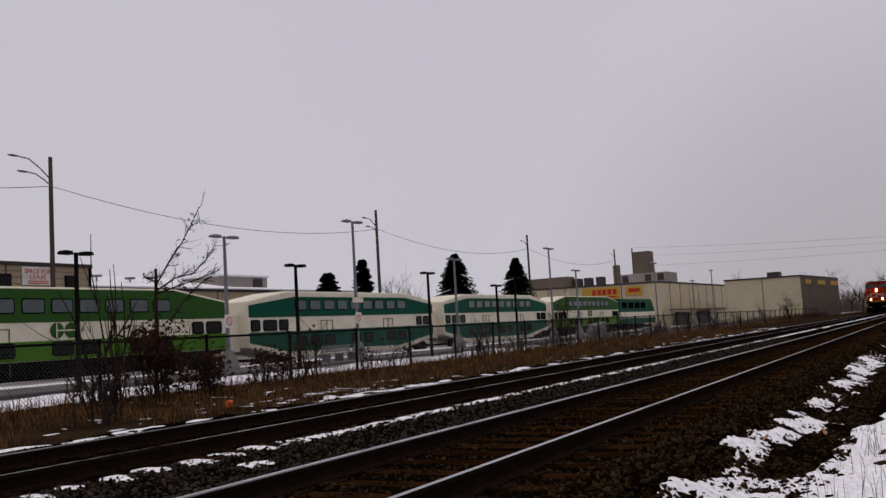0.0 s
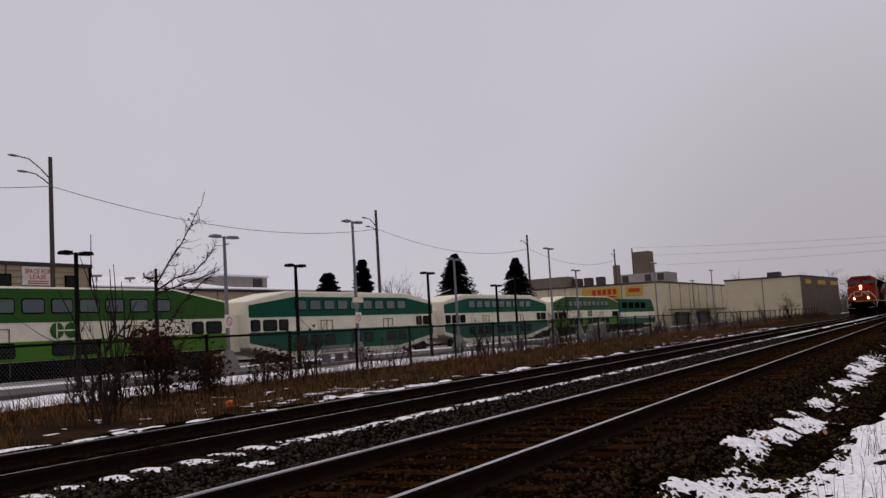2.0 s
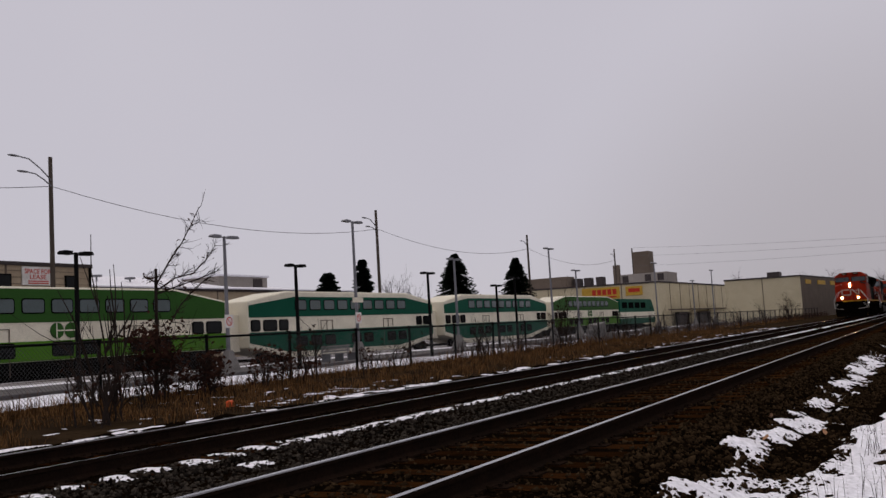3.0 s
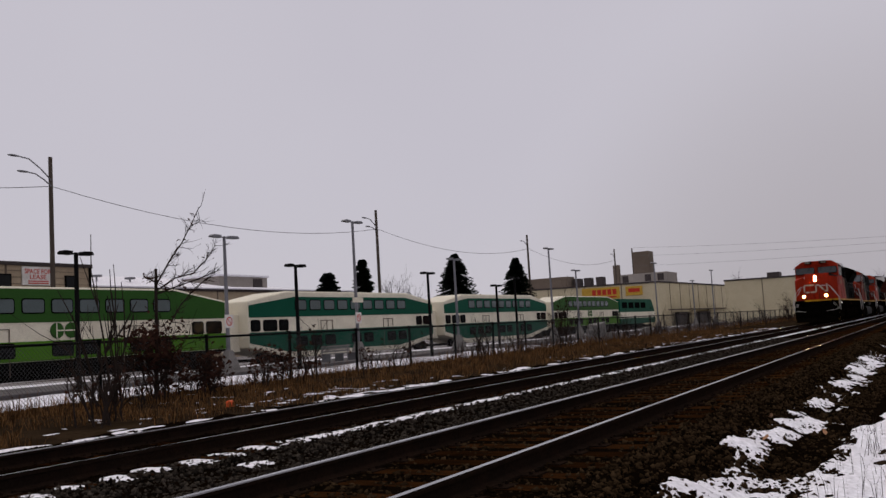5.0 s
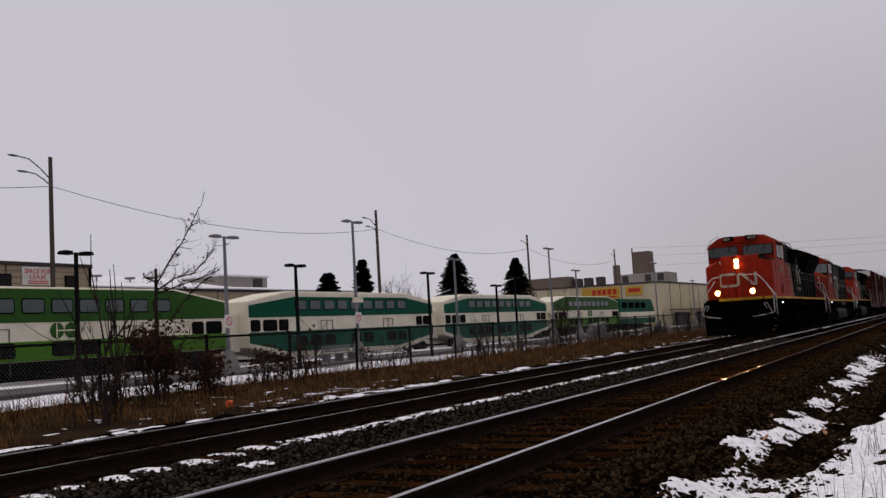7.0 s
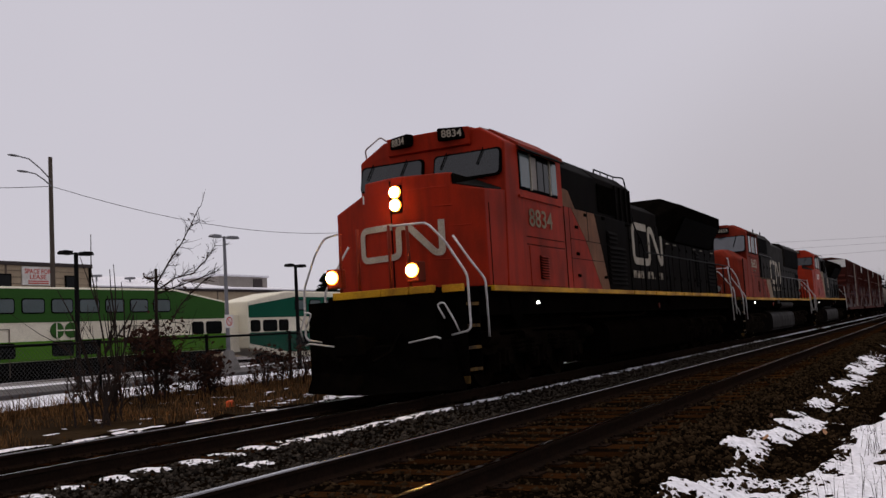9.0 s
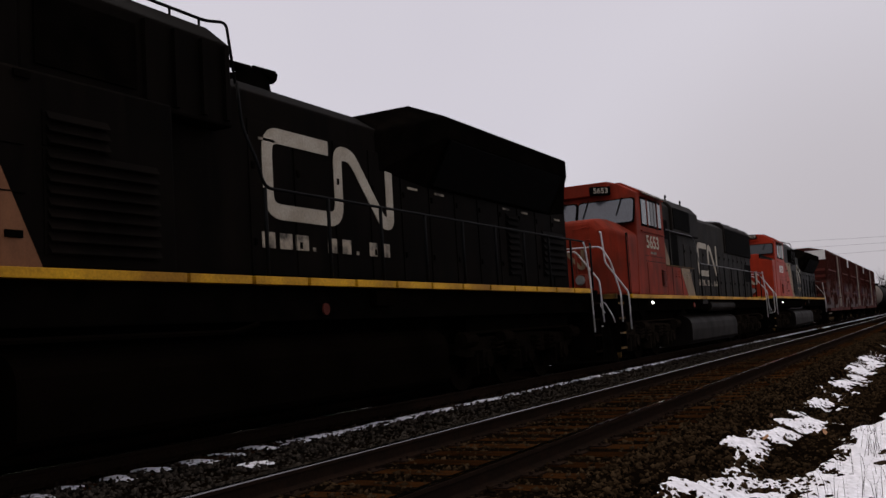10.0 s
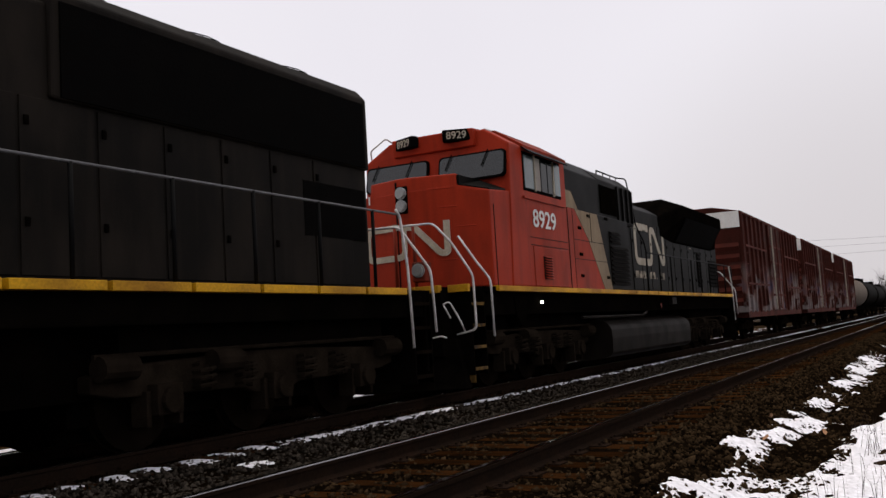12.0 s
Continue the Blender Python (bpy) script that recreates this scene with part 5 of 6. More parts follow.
def locomotive(off, kind, number, red, lit, label):
    """A six-axle road diesel; local x = 0 at the headlight, + towards its tail; -y is the side seen from the camera."""
    new_style = kind == "flared"
    e = empty("locomotive", pose(lead_x(0) + off, CENTRE, 0), label, "locomotive", "freight locomotives")
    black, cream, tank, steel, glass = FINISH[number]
    W = 1.5
    end = 20.8 if new_style else 20.4
    sill = 1.59 if new_style else 1.5
    deck = sill + 0.12
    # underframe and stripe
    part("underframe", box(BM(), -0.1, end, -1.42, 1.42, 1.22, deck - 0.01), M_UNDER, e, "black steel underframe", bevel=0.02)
    n = 12
    xs0 = 8.25 if new_style else 7.2
    for s in (-1, 1):
        y0, y1 = sorted((s * 1.4, s * 1.565))
        part("sill_stripe", box(BM(), 0.36, xs0 - 0.015, y0, y1, sill + 0.03, deck), M_YELLOW, e, "yellow sill stripe", bevel=0.006)
        w = (end - 0.78 - xs0) / n
        for i in range(n):
            part("sill_stripe", box(BM(), xs0 + i * w + 0.03, xs0 + (i + 1) * w - 0.03, y0, y1, sill + 0.03, deck), M_YELLOW, e, bevel=0.006)
    for y0, y1 in ((-1.13, -0.72), (-0.7, -0.2), (-0.19, 0.72)):
        part("front_stripe", box(BM(), -0.97, -0.85, y0, y1, sill + 0.015, deck + 0.01), M_YELLOW if new_style else M_TREAD, e, bevel=0.006)
    part("front_stripe", box(BM(), -0.72, -0.64, -1.52, -1.16, sill + 0.015, deck + 0.01), M_YELLOW if new_style else M_TREAD, e, bevel=0.006)
    part("front_porch", box(BM(), -0.86, 0.0, -1.14, 0.74, sill + 0.02, deck - 0.015), M_UNDER, e)
    part("front_porch", box(BM(), 0.0, 0.5, -1.5, 1.5, sill + 0.02, deck - 0.015), M_UNDER, e)
    # nose
    zt = 3.66
    if new_style:
        plan = [(0.37, 1.48, 3.2), (0.17, 0.75, 3.43), (0.0, 0.12, 3.43), (0.0, -0.12, 3.43), (0.23, -0.95, 3.43), (0.37, -1.48, 3.33), (1.3, -1.48, 3.4), (1.3, 1.48, 3.42)]
        bm = BM()
        loft(bm, [[(x, y, deck) for x, y, z in plan], plan])
        nose = part("nose", bm, red, e, "red faceted nose", bevel=0.025)
        bm = BM()
        crown = [(0.172, 0.75), (0.002, 0.12), (0.002, -0.12), (0.232, -0.95), (1.35, -0.95), (1.35, 0.75)]
        loft(bm, [[(x, y, 3.38) for x, y in crown], [(x + 0.02, y * 0.98, 3.66) for x, y in crown]])
        part("nose_crown", bm, red, nose, "raised red centre of the nose", bevel=0.025)
        part("antiglare_panel", box(BM(), 0.26, 1.2, -0.985, -0.94, 3.42, 3.63), black, nose, "matt black anti-glare side of the nose crown")
        part("antiglare_panel", loft(BM(), [[(0.27, -0.975, 3.44 + k), (1.1, -0.975, 3.6 + k), (1.1, -1.46, 3.39 + k), (0.42, -1.46, 3.335 + k)] for k in (0.0, 0.03)]), M_BLACK_NEW, nose, "matt black sloping top of the nose")
    else:
        bm = BM()
        loops = []
        for x, w, zs, tw, zz in ((-0.02, 0.92, 3.2, 0.72, 3.42), (0.08, 1.1, 3.2, 0.82, 3.48), (0.3, 1.32, 3.14, 0.92, 3.5), (0.58, 1.48, 3.06, 0.98, 3.5), (1.45, 1.49, 3.12, 1.0, 3.46)):
            loops.append([(x, w, deck), (x, w, zs), (x + 0.03, tw, zz), (x + 0.03, -tw, zz), (x, -w, zs), (x, -w, deck)])
        loft(bm, loops)
        nose = part("nose", bm, red, e, "red rounded nose", bevel=0.07)
        part("nose_seam", box(BM(), 0.6, 0.615, -1.488, -1.46, deck, 3.12), black, nose)
        for z in (3.25, 2.95):
            rail_line(nose, "grab_iron", bent([(0.0, -0.35, z), (-0.06, -0.35, z), (-0.06, -0.75, z + 0.02), (0.05, -0.75, z + 0.02)], 0.03), 0.012, red)
    # headlights in a recessed black housing
    part("headlight_housing", box(BM(), -0.025, 0.1, -0.12, 0.12, 3.04, 3.52), M_SEAL, nose, bevel=0.03)
    for z in (3.395, 3.175):
        lens = part("headlight", disc(BM(), (-0.055, 0, z), (1, 0, 0), 0.088, 0.05, 18), M_LAMP if lit else M_LENS, nose, "twin headlight")
        # Rim behind the lens; glows as a painted halo when lit.
        part("lamp_rim", disc(BM(), (-0.035, 0, z), (1, 0, 0), 0.108, 0.03, 18), M_HALO if lit else M_LENS, lens)
    # ditch lights
    for s in (-1, 1):
        part("ditch_light_box", box(BM(), -0.9, -0.68, s * 0.757 - 0.12, s * 0.757 + 0.12, 1.8, 2.12), M_RED_OLD, e, bevel=0.02)
        lens = part("ditch_light", disc(BM(), (-0.925, s * 0.757, 1.98), (1, 0, 0), 0.09, 0.05, 18), M_LAMP if lit else M_LENS, e, "ditch light")
        part("lamp_rim", disc(BM(), (-0.905, s * 0.757, 1.98), (1, 0, 0), 0.115, 0.03, 18), M_HALO if lit else M_LENS, lens)
    # nose door and hinges, grab irons
    if new_style:
        for z, y0 in ((3.42, -0.75), (3.1, -0.85), (2.75, -1.15), (2.2, -0.8)):
            x = 0.37 * abs(y0 + 0.15) / 1.36 - 0.06
            rail_line(nose, "grab_iron", bent([(x + 0.1, y0 + 0.3, z), (x, y0 + 0.3, z), (x + 0.1, y0 - 0.1, z), (x + 0.2, y0 - 0.1, z)], 0.04), 0.012, red)
        part("door_seam", box(BM(), -0.008, 0.03, 0.1, 0.125, deck, 3.6), black, nose)
        emb = lambda u, v, k: (0.37 * max(0, abs(0.87 - u) - 0.12) / 1.36 - 0.02 - k, 0.87 - u, 2.24 + v)
        emblem(nose, emb, 1.68, 0.63, M_NOSEMARK)
        part("class_lamp", box(BM(), 0.17, 0.3, 0.66, 0.78, 3.3, 3.45), M_WHITE, nose)
    else:
        emb = lambda u, v, k: (-0.05 - k - 0.02 * abs(0.6 - u), 0.6 - u, 2.25 + v)
        emblem(nose, emb, 1.2, 0.5, cream)
        part("nose_door", box(BM(), -0.075, 0.05, 0.28, 0.82, deck + 0.1, 3.0), red, nose, bevel=0.03)
    # cab
    fx = 1.08 if new_style else 1.2
    SL = 0.2 if new_style else 0.35
    rt, re_ = (4.6, 4.27) if new_style else (4.5, 4.2)
    sec = [(-W, deck), (-W, re_), (-1.0, rt), (1.0, rt), (W, re_), (W, deck)]
    bm = BM()
    front = [(fx + 0.02 + max(0, z - 3.4) * SL, y, z) for y, z in sec]
    loft(bm, [front, [(4.0, y, z) for y, z in sec]])
    cab = part("cab", bm, red, e, "red wide cab", bevel=0.03)
    bm = BM()
    prism_yz(bm, [(-W - 0.03, re_ - 0.03), (-W - 0.03, re_ + 0.04), (-1.0, rt + 0.05), (1.0, rt + 0.05), (W + 0.03, re_ + 0.04), (W + 0.03, re_ - 0.03), (1.0, rt - 0.04), (-1.0, rt - 0.04)], fx + 0.75, 4.02)
    part("cab_roof", bm, M_RED_OLD, cab, "dirty red cab roof sheet")

    def screen(y0, y1, z0, z1, name, m, proud, grow):
        bm = BM()
        pts = [(y0 - grow, z0 - grow), (y1 + grow, z0 - grow), (y1 + grow, z1 + grow), (y0 - grow, z1 + grow)]
        pts = rounded([((pts[0][0] + pts[1][0]) / 2, pts[0][1])] + [pts[1], pts[2], pts[3], pts[0]] + [((pts[0][0] + pts[1][0]) / 2, pts[0][1])], 0.09)[:-1]
        loft(bm, [[(fx + 0.02 + (p[1] - 3.4) * SL - k, p[0], p[1]) for p in pts] for k in (proud, -0.05)])
        return part(name, bm, m, cab)
    zb, zh = (3.7, 4.14) if new_style else (3.44, 4.04)
    for y0, y1 in ((-1.42, -0.14), (0.14, 1.42)) if new_style else ((-1.46, -0.04), (0.04, 1.46)):
        screen(y0, y1, zb, zh, "windscreen_frame", M_SEAL, 0.012, 0.03)
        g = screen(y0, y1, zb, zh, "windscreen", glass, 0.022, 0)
        tagged(g, "dark reflecting windscreen")
        for yy in (y0 + 0.3, y1 - 0.25):
            z0_, z1_ = zh + 0.05, zb + 0.2
            p = lambda z: fx + 0.02 + (z - 3.4) * SL - 0.05
            part("wiper", tube(BM(), [(p(z0_), yy, z0_), (p(z1_), yy + 0.12, z1_)], 0.012, 5), M_SEAL, cab)
    # brow with number boards
    px_ = fx + 0.25
    bm = BM()
    prism_xz(bm, [(px_ - 0.1, rt - 0.3), (px_ - 0.14, rt + 0.02), (px_ + 0.5, rt + 0.06), (px_ + 0.5, rt - 0.3)], -0.85, 0.85)
    part("brow", bm, red, cab, bevel=0.02)
    for s in (-1, 1):
        up = 0.03 if new_style else 0.0
        nb_ = part("number_board", box(BM(), -0.07, 0.1, -0.34, 0.34, -0.115, 0.115), M_SEAL, cab, "black number board with white figures", bevel=0.03)
        nb_.matrix_basis = pose(px_ - 0.15, s * (0.53 if new_style else 0.66), rt - (0.11 if new_style else 0.2) + up, 0, 0, -s * (22 if new_style else 30)) @ Matrix.Diagonal((1.0, 0.76, 0.95, 1))
        writing("road_number", number, 0.2, M_EMBLEM, nb_, pose(-0.076, 0, -0.07, 90, 0, -90), 0.48)
    rail_line(cab, "roof_grab", bent([(px_ + 0.1, 0.95, 4.62), (px_ - 0.1, 1.0, 4.7), (px_ - 0.1, 1.35, 4.5), (px_ + 0.05, 1.42, 4.33)], 0.06), 0.015)
    if new_style:
        rail_line(cab, "roof_grab", bent([(px_ + 0.25, -0.9, 4.64), (px_ + 0.25, -0.9, 4.65), (px_ + 0.7, -0.95, 4.65), (px_ + 0.7, -0.95, 4.62)], 0.05), 0.015)
    # side windows and sun shade, both sides
    for s in (-1, 1):
        yo = s * (W + 0.012)
        lo, hi = (3.52, 4.14) if new_style else (3.42, 4.06)
        part("window_frame", box(BM(), 1.82, 3.7, *sorted((yo, s * (W - 0.05))), lo - 0.05, hi + 0.06), M_SEAL, cab, bevel=0.01)
        for x0, x1, m_ in ((1.86, 2.3, M_COACHGLASS), (2.36, 2.62, M_GREYWALL if new_style else M_COACHGLASS), (2.66, 2.95, M_GLASS), (2.99, 3.22, M_GLASS), (3.36, 3.66, M_COACHGLASS)):
            part("side_window", box(BM(), x0, x1, *sorted((yo + s * 0.014, yo - s * 0.03)), lo, hi), m_, cab, bevel=0.008)
        for x in (2.33, 3.28):
            part("window_post", box(BM(), x - 0.02, x + 0.02, *sorted((yo + s * 0.03, yo - s * 0.03)), lo - 0.03, hi + 0.03), M_EMBLEM if new_style else M_RED_OLD, cab)
        bm = BM()
        loft(bm, [[(1.8, s * 1.5, 4.26), (3.75, s * 1.5, 4.26), (3.75, s * 1.66, 4.14), (1.8, s * 1.66, 4.14)], [(1.8, s * 1.5, 4.28), (3.75, s * 1.5, 4.28), (3.75, s * 1.67, 4.16), (1.8, s * 1.67, 4.16)]])
        part("sunshade", bm, black if new_style else M_PEEL, cab, "weathered sun visor over the side windows")
        part("belt_rail", box(BM(), 1.75, 3.85, *sorted((s * 1.49, s * 1.54)), lo - 0.2, lo - 0.16), red, cab)
        part("side_door", box(BM(), 2.1, 3.85, *sorted((s * 1.49, s * 1.512)), deck + 0.02, 2.46), red, cab, bevel=0.01)
        vx = 2.54 if new_style else 3.4
        if s < 0:
            louvre(cab, vx, vx + 0.4, 1.86, 2.3, -1.515, 9, black, red)
            for zz in (2.48, 2.62):
                part("seam", box(BM(), 2.0, 3.9, -1.508, -1.49, zz, zz + 0.012), black, cab)
            part("corner_seam", box(BM(), 0.5, 0.515, -1.488, -1.46, deck, 3.1), black, cab)
    writing("road_number", number, 0.46, M_BEIGE if number == "8834" else M_NOSEMARK if not new_style else M_WHITE, cab, pose(2.72, -1.516, 2.83, 90), 1.15, "road number painted on the cab side")
    if not new_style:
        for i in range(6):
            part("bar_of_writing", box(BM(), 2.5 + i * 0.09, 2.56 + i * 0.09, -1.516, -1.5, 2.68, 2.74), M_BARS, cab)
    # side bodywork behind the cab
    H = 1.05
    if new_style:
        wide = part("electrical_cabinet", box(BM(), 4.0, 8.2, -1.48, 1.48, deck, 3.38), black, e, "wide black cabinet behind the cab", bevel=0.03)
        for s in (-1, 1):
            y0, y1 = sorted((s * 1.47, s * 1.492))
            part("red_panel", prism_xz(BM(), [(4.02, deck), (4.02, 3.36), (4.45, 3.36), (5.22, 2.75), (6.1, deck)], y0, y1), red, wide, "red painted side panel")
            part("cream_panel", prism_xz(BM(), [(4.47, 3.36), (5.88, 3.36), (6.66, deck), (6.12, deck), (5.24, 2.75)], y0, y1), cream, wide, "slanting dirty cream stripe")
        for x, z in ((4.6, 2.4), (5.2, 3.25), (6.4, 3.28), (6.3, 1.95), (4.6, 1.95), (4.6, 2.95)):
            part("latch", box(BM(), x, x + 0.16, -1.512, -1.49, z, z + 0.06), M_UNDER, wide)
        for x, z0, z1 in ((4.3, deck, 3.36), (4.02, deck, 3.36), (5.4, 2.72, 3.36)):
            part("seam", box(BM(), x, x + 0.012, -1.497, -1.47, z0, z1), black, wide)
        for z in (2.32, 2.72):
            part("seam", box(BM(), 4.32, 6.5, -1.497, -1.47, z, z + 0.012), black, wide)
        louvre(wide, 6.68, 7.98, 1.82, 2.72, -1.49, 9, black)
        louvre(wide, 6.68, 7.4, 2.75, 3.05, -1.49, 3, black)
        part("blower_housing", prism_yz(BM(), [(-1.32, 3.36), (-1.32, 4.24), (-0.95, 4.58), (0.95, 4.58), (1.32, 4.24), (1.32, 3.36)], 4.05, 6.6), black, e, bevel=0.03)
        up = part("intake_housing", prism_yz(BM(), [(-1.3, 3.36), (-1.3, 4.28), (-0.98, 4.56), (0.98, 4.56), (1.3, 4.28), (1.3, 3.36)], 6.6, 9.3), black, e, bevel=0.03)
        part("intake_screen", box(BM(), 6.75, 7.9, -1.325, -1.28, 3.5, 4.15), M_UNDER, up)
        for x in (8.0, 8.4, 8.8, 9.15):
            part("rib", box(BM(), x, x + 0.06, -1.35, -1.28, 3.42, 4.24), black, up)
        part("cream_panel", prism_xz(BM(), [(4.1, 3.4), (4.1, 3.8), (4.75, 3.78), (5.15, 3.4)], -1.332, -1.31), cream, e)
        for pts in ([(7.7, -0.95, 4.55), (7.7, -0.95, 4.65), (9.3, -0.95, 4.65), (9.42, -1.15, 4.62), (9.42, -1.25, 3.9)],):
            rail_line(e, "roof_handrail", bent(pts, 0.08), 0.018, M_DARKPOLE)
        for x in (8.2, 8.75, 9.2):
            rail_line(e, "roof_stanchion", [(x, -0.95, 4.53), (x, -0.95, 4.65)], 0.014, M_DARKPOLE)
        hx0, hx1, ht = 8.2, 20.15, 4.16
    else:
        box_ = part("battery_box", box(BM(), 4.0, 7.25, -1.48, 1.48, deck, 2.44), black, e, "low box along the walkway", bevel=0.02)
        for s in (-1, 1):
            y0, y1 = sorted((s * 1.47, s * 1.492))
            part("red_panel", prism_xz(BM(), [(4.02, deck), (4.02, 2.42), (5.55, 2.42), (6.28, deck)], y0, y1), red, box_)
            part("cream_panel", prism_xz(BM(), [(5.57, 2.42), (6.63, 2.42), (7.2, deck), (6.3, deck)], y0, y1), cream, box_)
        for x in (4.6, 5.62, 7.2):
            part("seam", box(BM(), x - 0.012, x + 0.012, -1.5, -1.47, deck, 2.42), black, box_)
        for x in (4.95, 5.3, 5.9, 6.3, 6.62):
            for k in range(3):
                part("vent_hood", box(BM(), x, x + 0.2, -1.51, -1.49, 2.14 + k * 0.075, 2.165 + k * 0.075), red if x < 5.5 else M_BARS, box_)
        for s in (-1, 1):
            part("box_lid", box(BM(), 4.0, 7.27, *sorted((s * 1.1, s * 1.5)), 2.44, 2.465), M_TREAD, box_, bevel=0.006)
        up = part("blower_housing", prism_yz(BM(), [(-1.1, deck), (-1.1, 4.28), (-0.85, 4.54), (0.85, 4.54), (1.1, 4.28), (1.1, deck)], 4.0, 6.3), black, e, bevel=0.03)
        part("red_panel", prism_xz(BM(), [(4.02, 2.47), (4.02, 3.28), (4.35, 3.28), (4.93, 2.47)], -1.112, -1.09), red, up)
        part("cream_panel", prism_xz(BM(), [(4.95, 2.47), (4.37, 3.28), (5.4, 3.28), (6.12, 2.47)], -1.112, -1.09), cream, up)
        for x in (5.1, 5.35):
            part("seam", box(BM(), x, x + 0.012, -1.116, -1.1, 2.5, 3.26), black, up)
        part("intake_screen", box(BM(), 4.36, 5.9, -1.115, -1.08, 3.3, 3.86), M_SEAL, up)
        up2 = part("dynamic_brake_housing", prism_yz(BM(), [(-1.18, 3.55), (-1.18, 4.3), (-0.95, 4.57), (0.95, 4.57), (1.18, 4.3), (1.18, 3.55)], 6.3, 9.65), black, e, bevel=0.03)
        part("intake_screen", box(BM(), 6.4, 8.4, -1.2, -1.15, 3.65, 4.28), M_SEAL, up2)
        # Flat black patch; the recess's shade is painted, the sheet isn't cut.
        part("dark_door_patch", box(BM(), 6.4, 7.15, -1.08, -1.02, 2.5, 3.52), M_SEAL, up2)
        for x in (6.6, 8.4):
            part("lifting_eye", tube(BM(), [(x + 0.07 * math.cos(k * 0.7), -0.95, 4.63 + 0.07 * math.sin(k * 0.7)) for k in range(9)], 0.02, 5), M_UNDER, up2)
        hx0, hx1, ht = 6.3, 19.5, 4.4
    # long hood
    hood = part("long_hood", prism_yz(BM(), [(-H, deck), (-H, ht - 0.22), (-H + 0.3, ht), (H - 0.3, ht), (H, ht - 0.22), (H, deck)], hx0, hx1), black, e, "black engine hood", bevel=0.03)
    lx0 = 10.05 if new_style else 9.7
    emblem(hood, lambda u, v, k: (lx0 + u, -H - 0.018 - k, (2.45 if new_style else 2.34) + v), 2.95 if new_style else 3.02, 1.12)
    for i in range(9):
        wdt = (0.24, 0.24, 0.24, 0.06, 0.2, 0.2, 0.06, 0.2, 0.2)[i]
        part("bar_of_writing", box(BM(), lx0 - 0.05 + i * 0.33, lx0 - 0.05 + i * 0.33 + wdt, -H - 0.024, -H, 2.1 if new_style else 2.02, (2.15 if i in (3, 6) else 2.29) - (0 if new_style else 0.08)), M_BARS, hood)
    x = hx0 + 1.6
    rng = random.Random(number)
    while x < hx1 - 0.5:
        part("hood_door", box(BM(), x + 0.02, x + 0.84, -H - 0.016, -H + 0.01, deck + 0.07, ht - 0.55 if new_style else 3.28), black, hood, bevel=0.008)
        part("door_latch", box(BM(), x + 0.06, x + 0.105, -H - 0.035, -H, 3.02, 3.1), M_UNDER, hood)
        part("door_latch", box(BM(), x + 0.06, x + 0.105, -H - 0.035, -H, 2.12, 2.2), M_UNDER, hood)
        if rng.random() < 0.35 and new_style:
            part("builder_plate", box(BM(), x + 0.2, x + 0.5, -H - 0.026, -H, 3.38 if x < 13 else 3.16, 3.415 if x < 13 else 3.195), M_BARS, hood)
        x += 0.86
    if new_style:
        bm = BM()
        flare = [(-H, 3.22), (-1.5, 3.98), (-1.5, 4.31), (-0.85, 4.58), (0.85, 4.58), (1.5, 4.31), (1.5, 3.98), (H, 3.22)]
        small = [(-H, 3.3), (-H, 3.8), (-H, 3.9), (-0.8, 4.17), (0.8, 4.17), (H, 3.85), (H, 3.8), (H, 3.3)]
        loft(bm, [[(12.6, y, z) for y, z in small], [(14.0, y, z) for y, z in flare], [(19.2, y, z) for y, z in flare], [(20.05, y if abs(y) < 1.14 else math.copysign(1.14, y), min(z, 4.48)) for y, z in flare]])
        rad = part("radiator_flare", bm, M_UNDER, e, "black flared radiator housing", bevel=0.03)
        bm = BM()
        loft(bm, [[(14.1, -1.12, 3.3), (14.1, -1.5, 3.95), (18.9, -1.5, 3.95), (18.9, -1.12, 3.3)], [(14.1, -1.16, 3.27), (14.1, -1.53, 3.93), (18.9, -1.53, 3.93), (18.9, -1.16, 3.27)]])
        part("radiator_screen", bm, M_SEAL, rad)
        louvre(hood, 17.0, 17.55, 1.95, 3.1, -H - 0.02, 10, M_SEAL)
        louvre(hood, 18.7, 19.9, 1.98, 2.9, -H - 0.02, 7, M_SEAL)
        for dx, yy in ((0, 0.0), (0.25, 0.22), (0.25, -0.22)):
            bm = BM()
            tube(bm, [(10.75 + dx, yy, 4.7 - abs(yy) * 0.3), (11.15 + dx, yy, 4.65 - abs(yy) * 0.3)], 0.035, 8, 0.1)
            part("air_horn", bm, M_UNDER, e)
        part("horn_bracket", prism_xz(BM(), [(10.85, 4.12), (10.95, 4.62), (11.25, 4.66), (11.4, 4.12)], -0.26, 0.26), M_UNDER, e, bevel=0.02)
    else:
        rad = part("radiator_section", prism_yz(BM(), [(-1.1, 3.3), (-1.1, 4.3), (-0.95, 4.46), (0.95, 4.46), (1.1, 4.3), (1.1, 3.3)], 14.25, 19.52), black, e, bevel=0.03)
        part("radiator_screen", box(BM(), 14.35, 19.4, -1.12, -1.08, 3.32, 4.22), M_SEAL, rad)
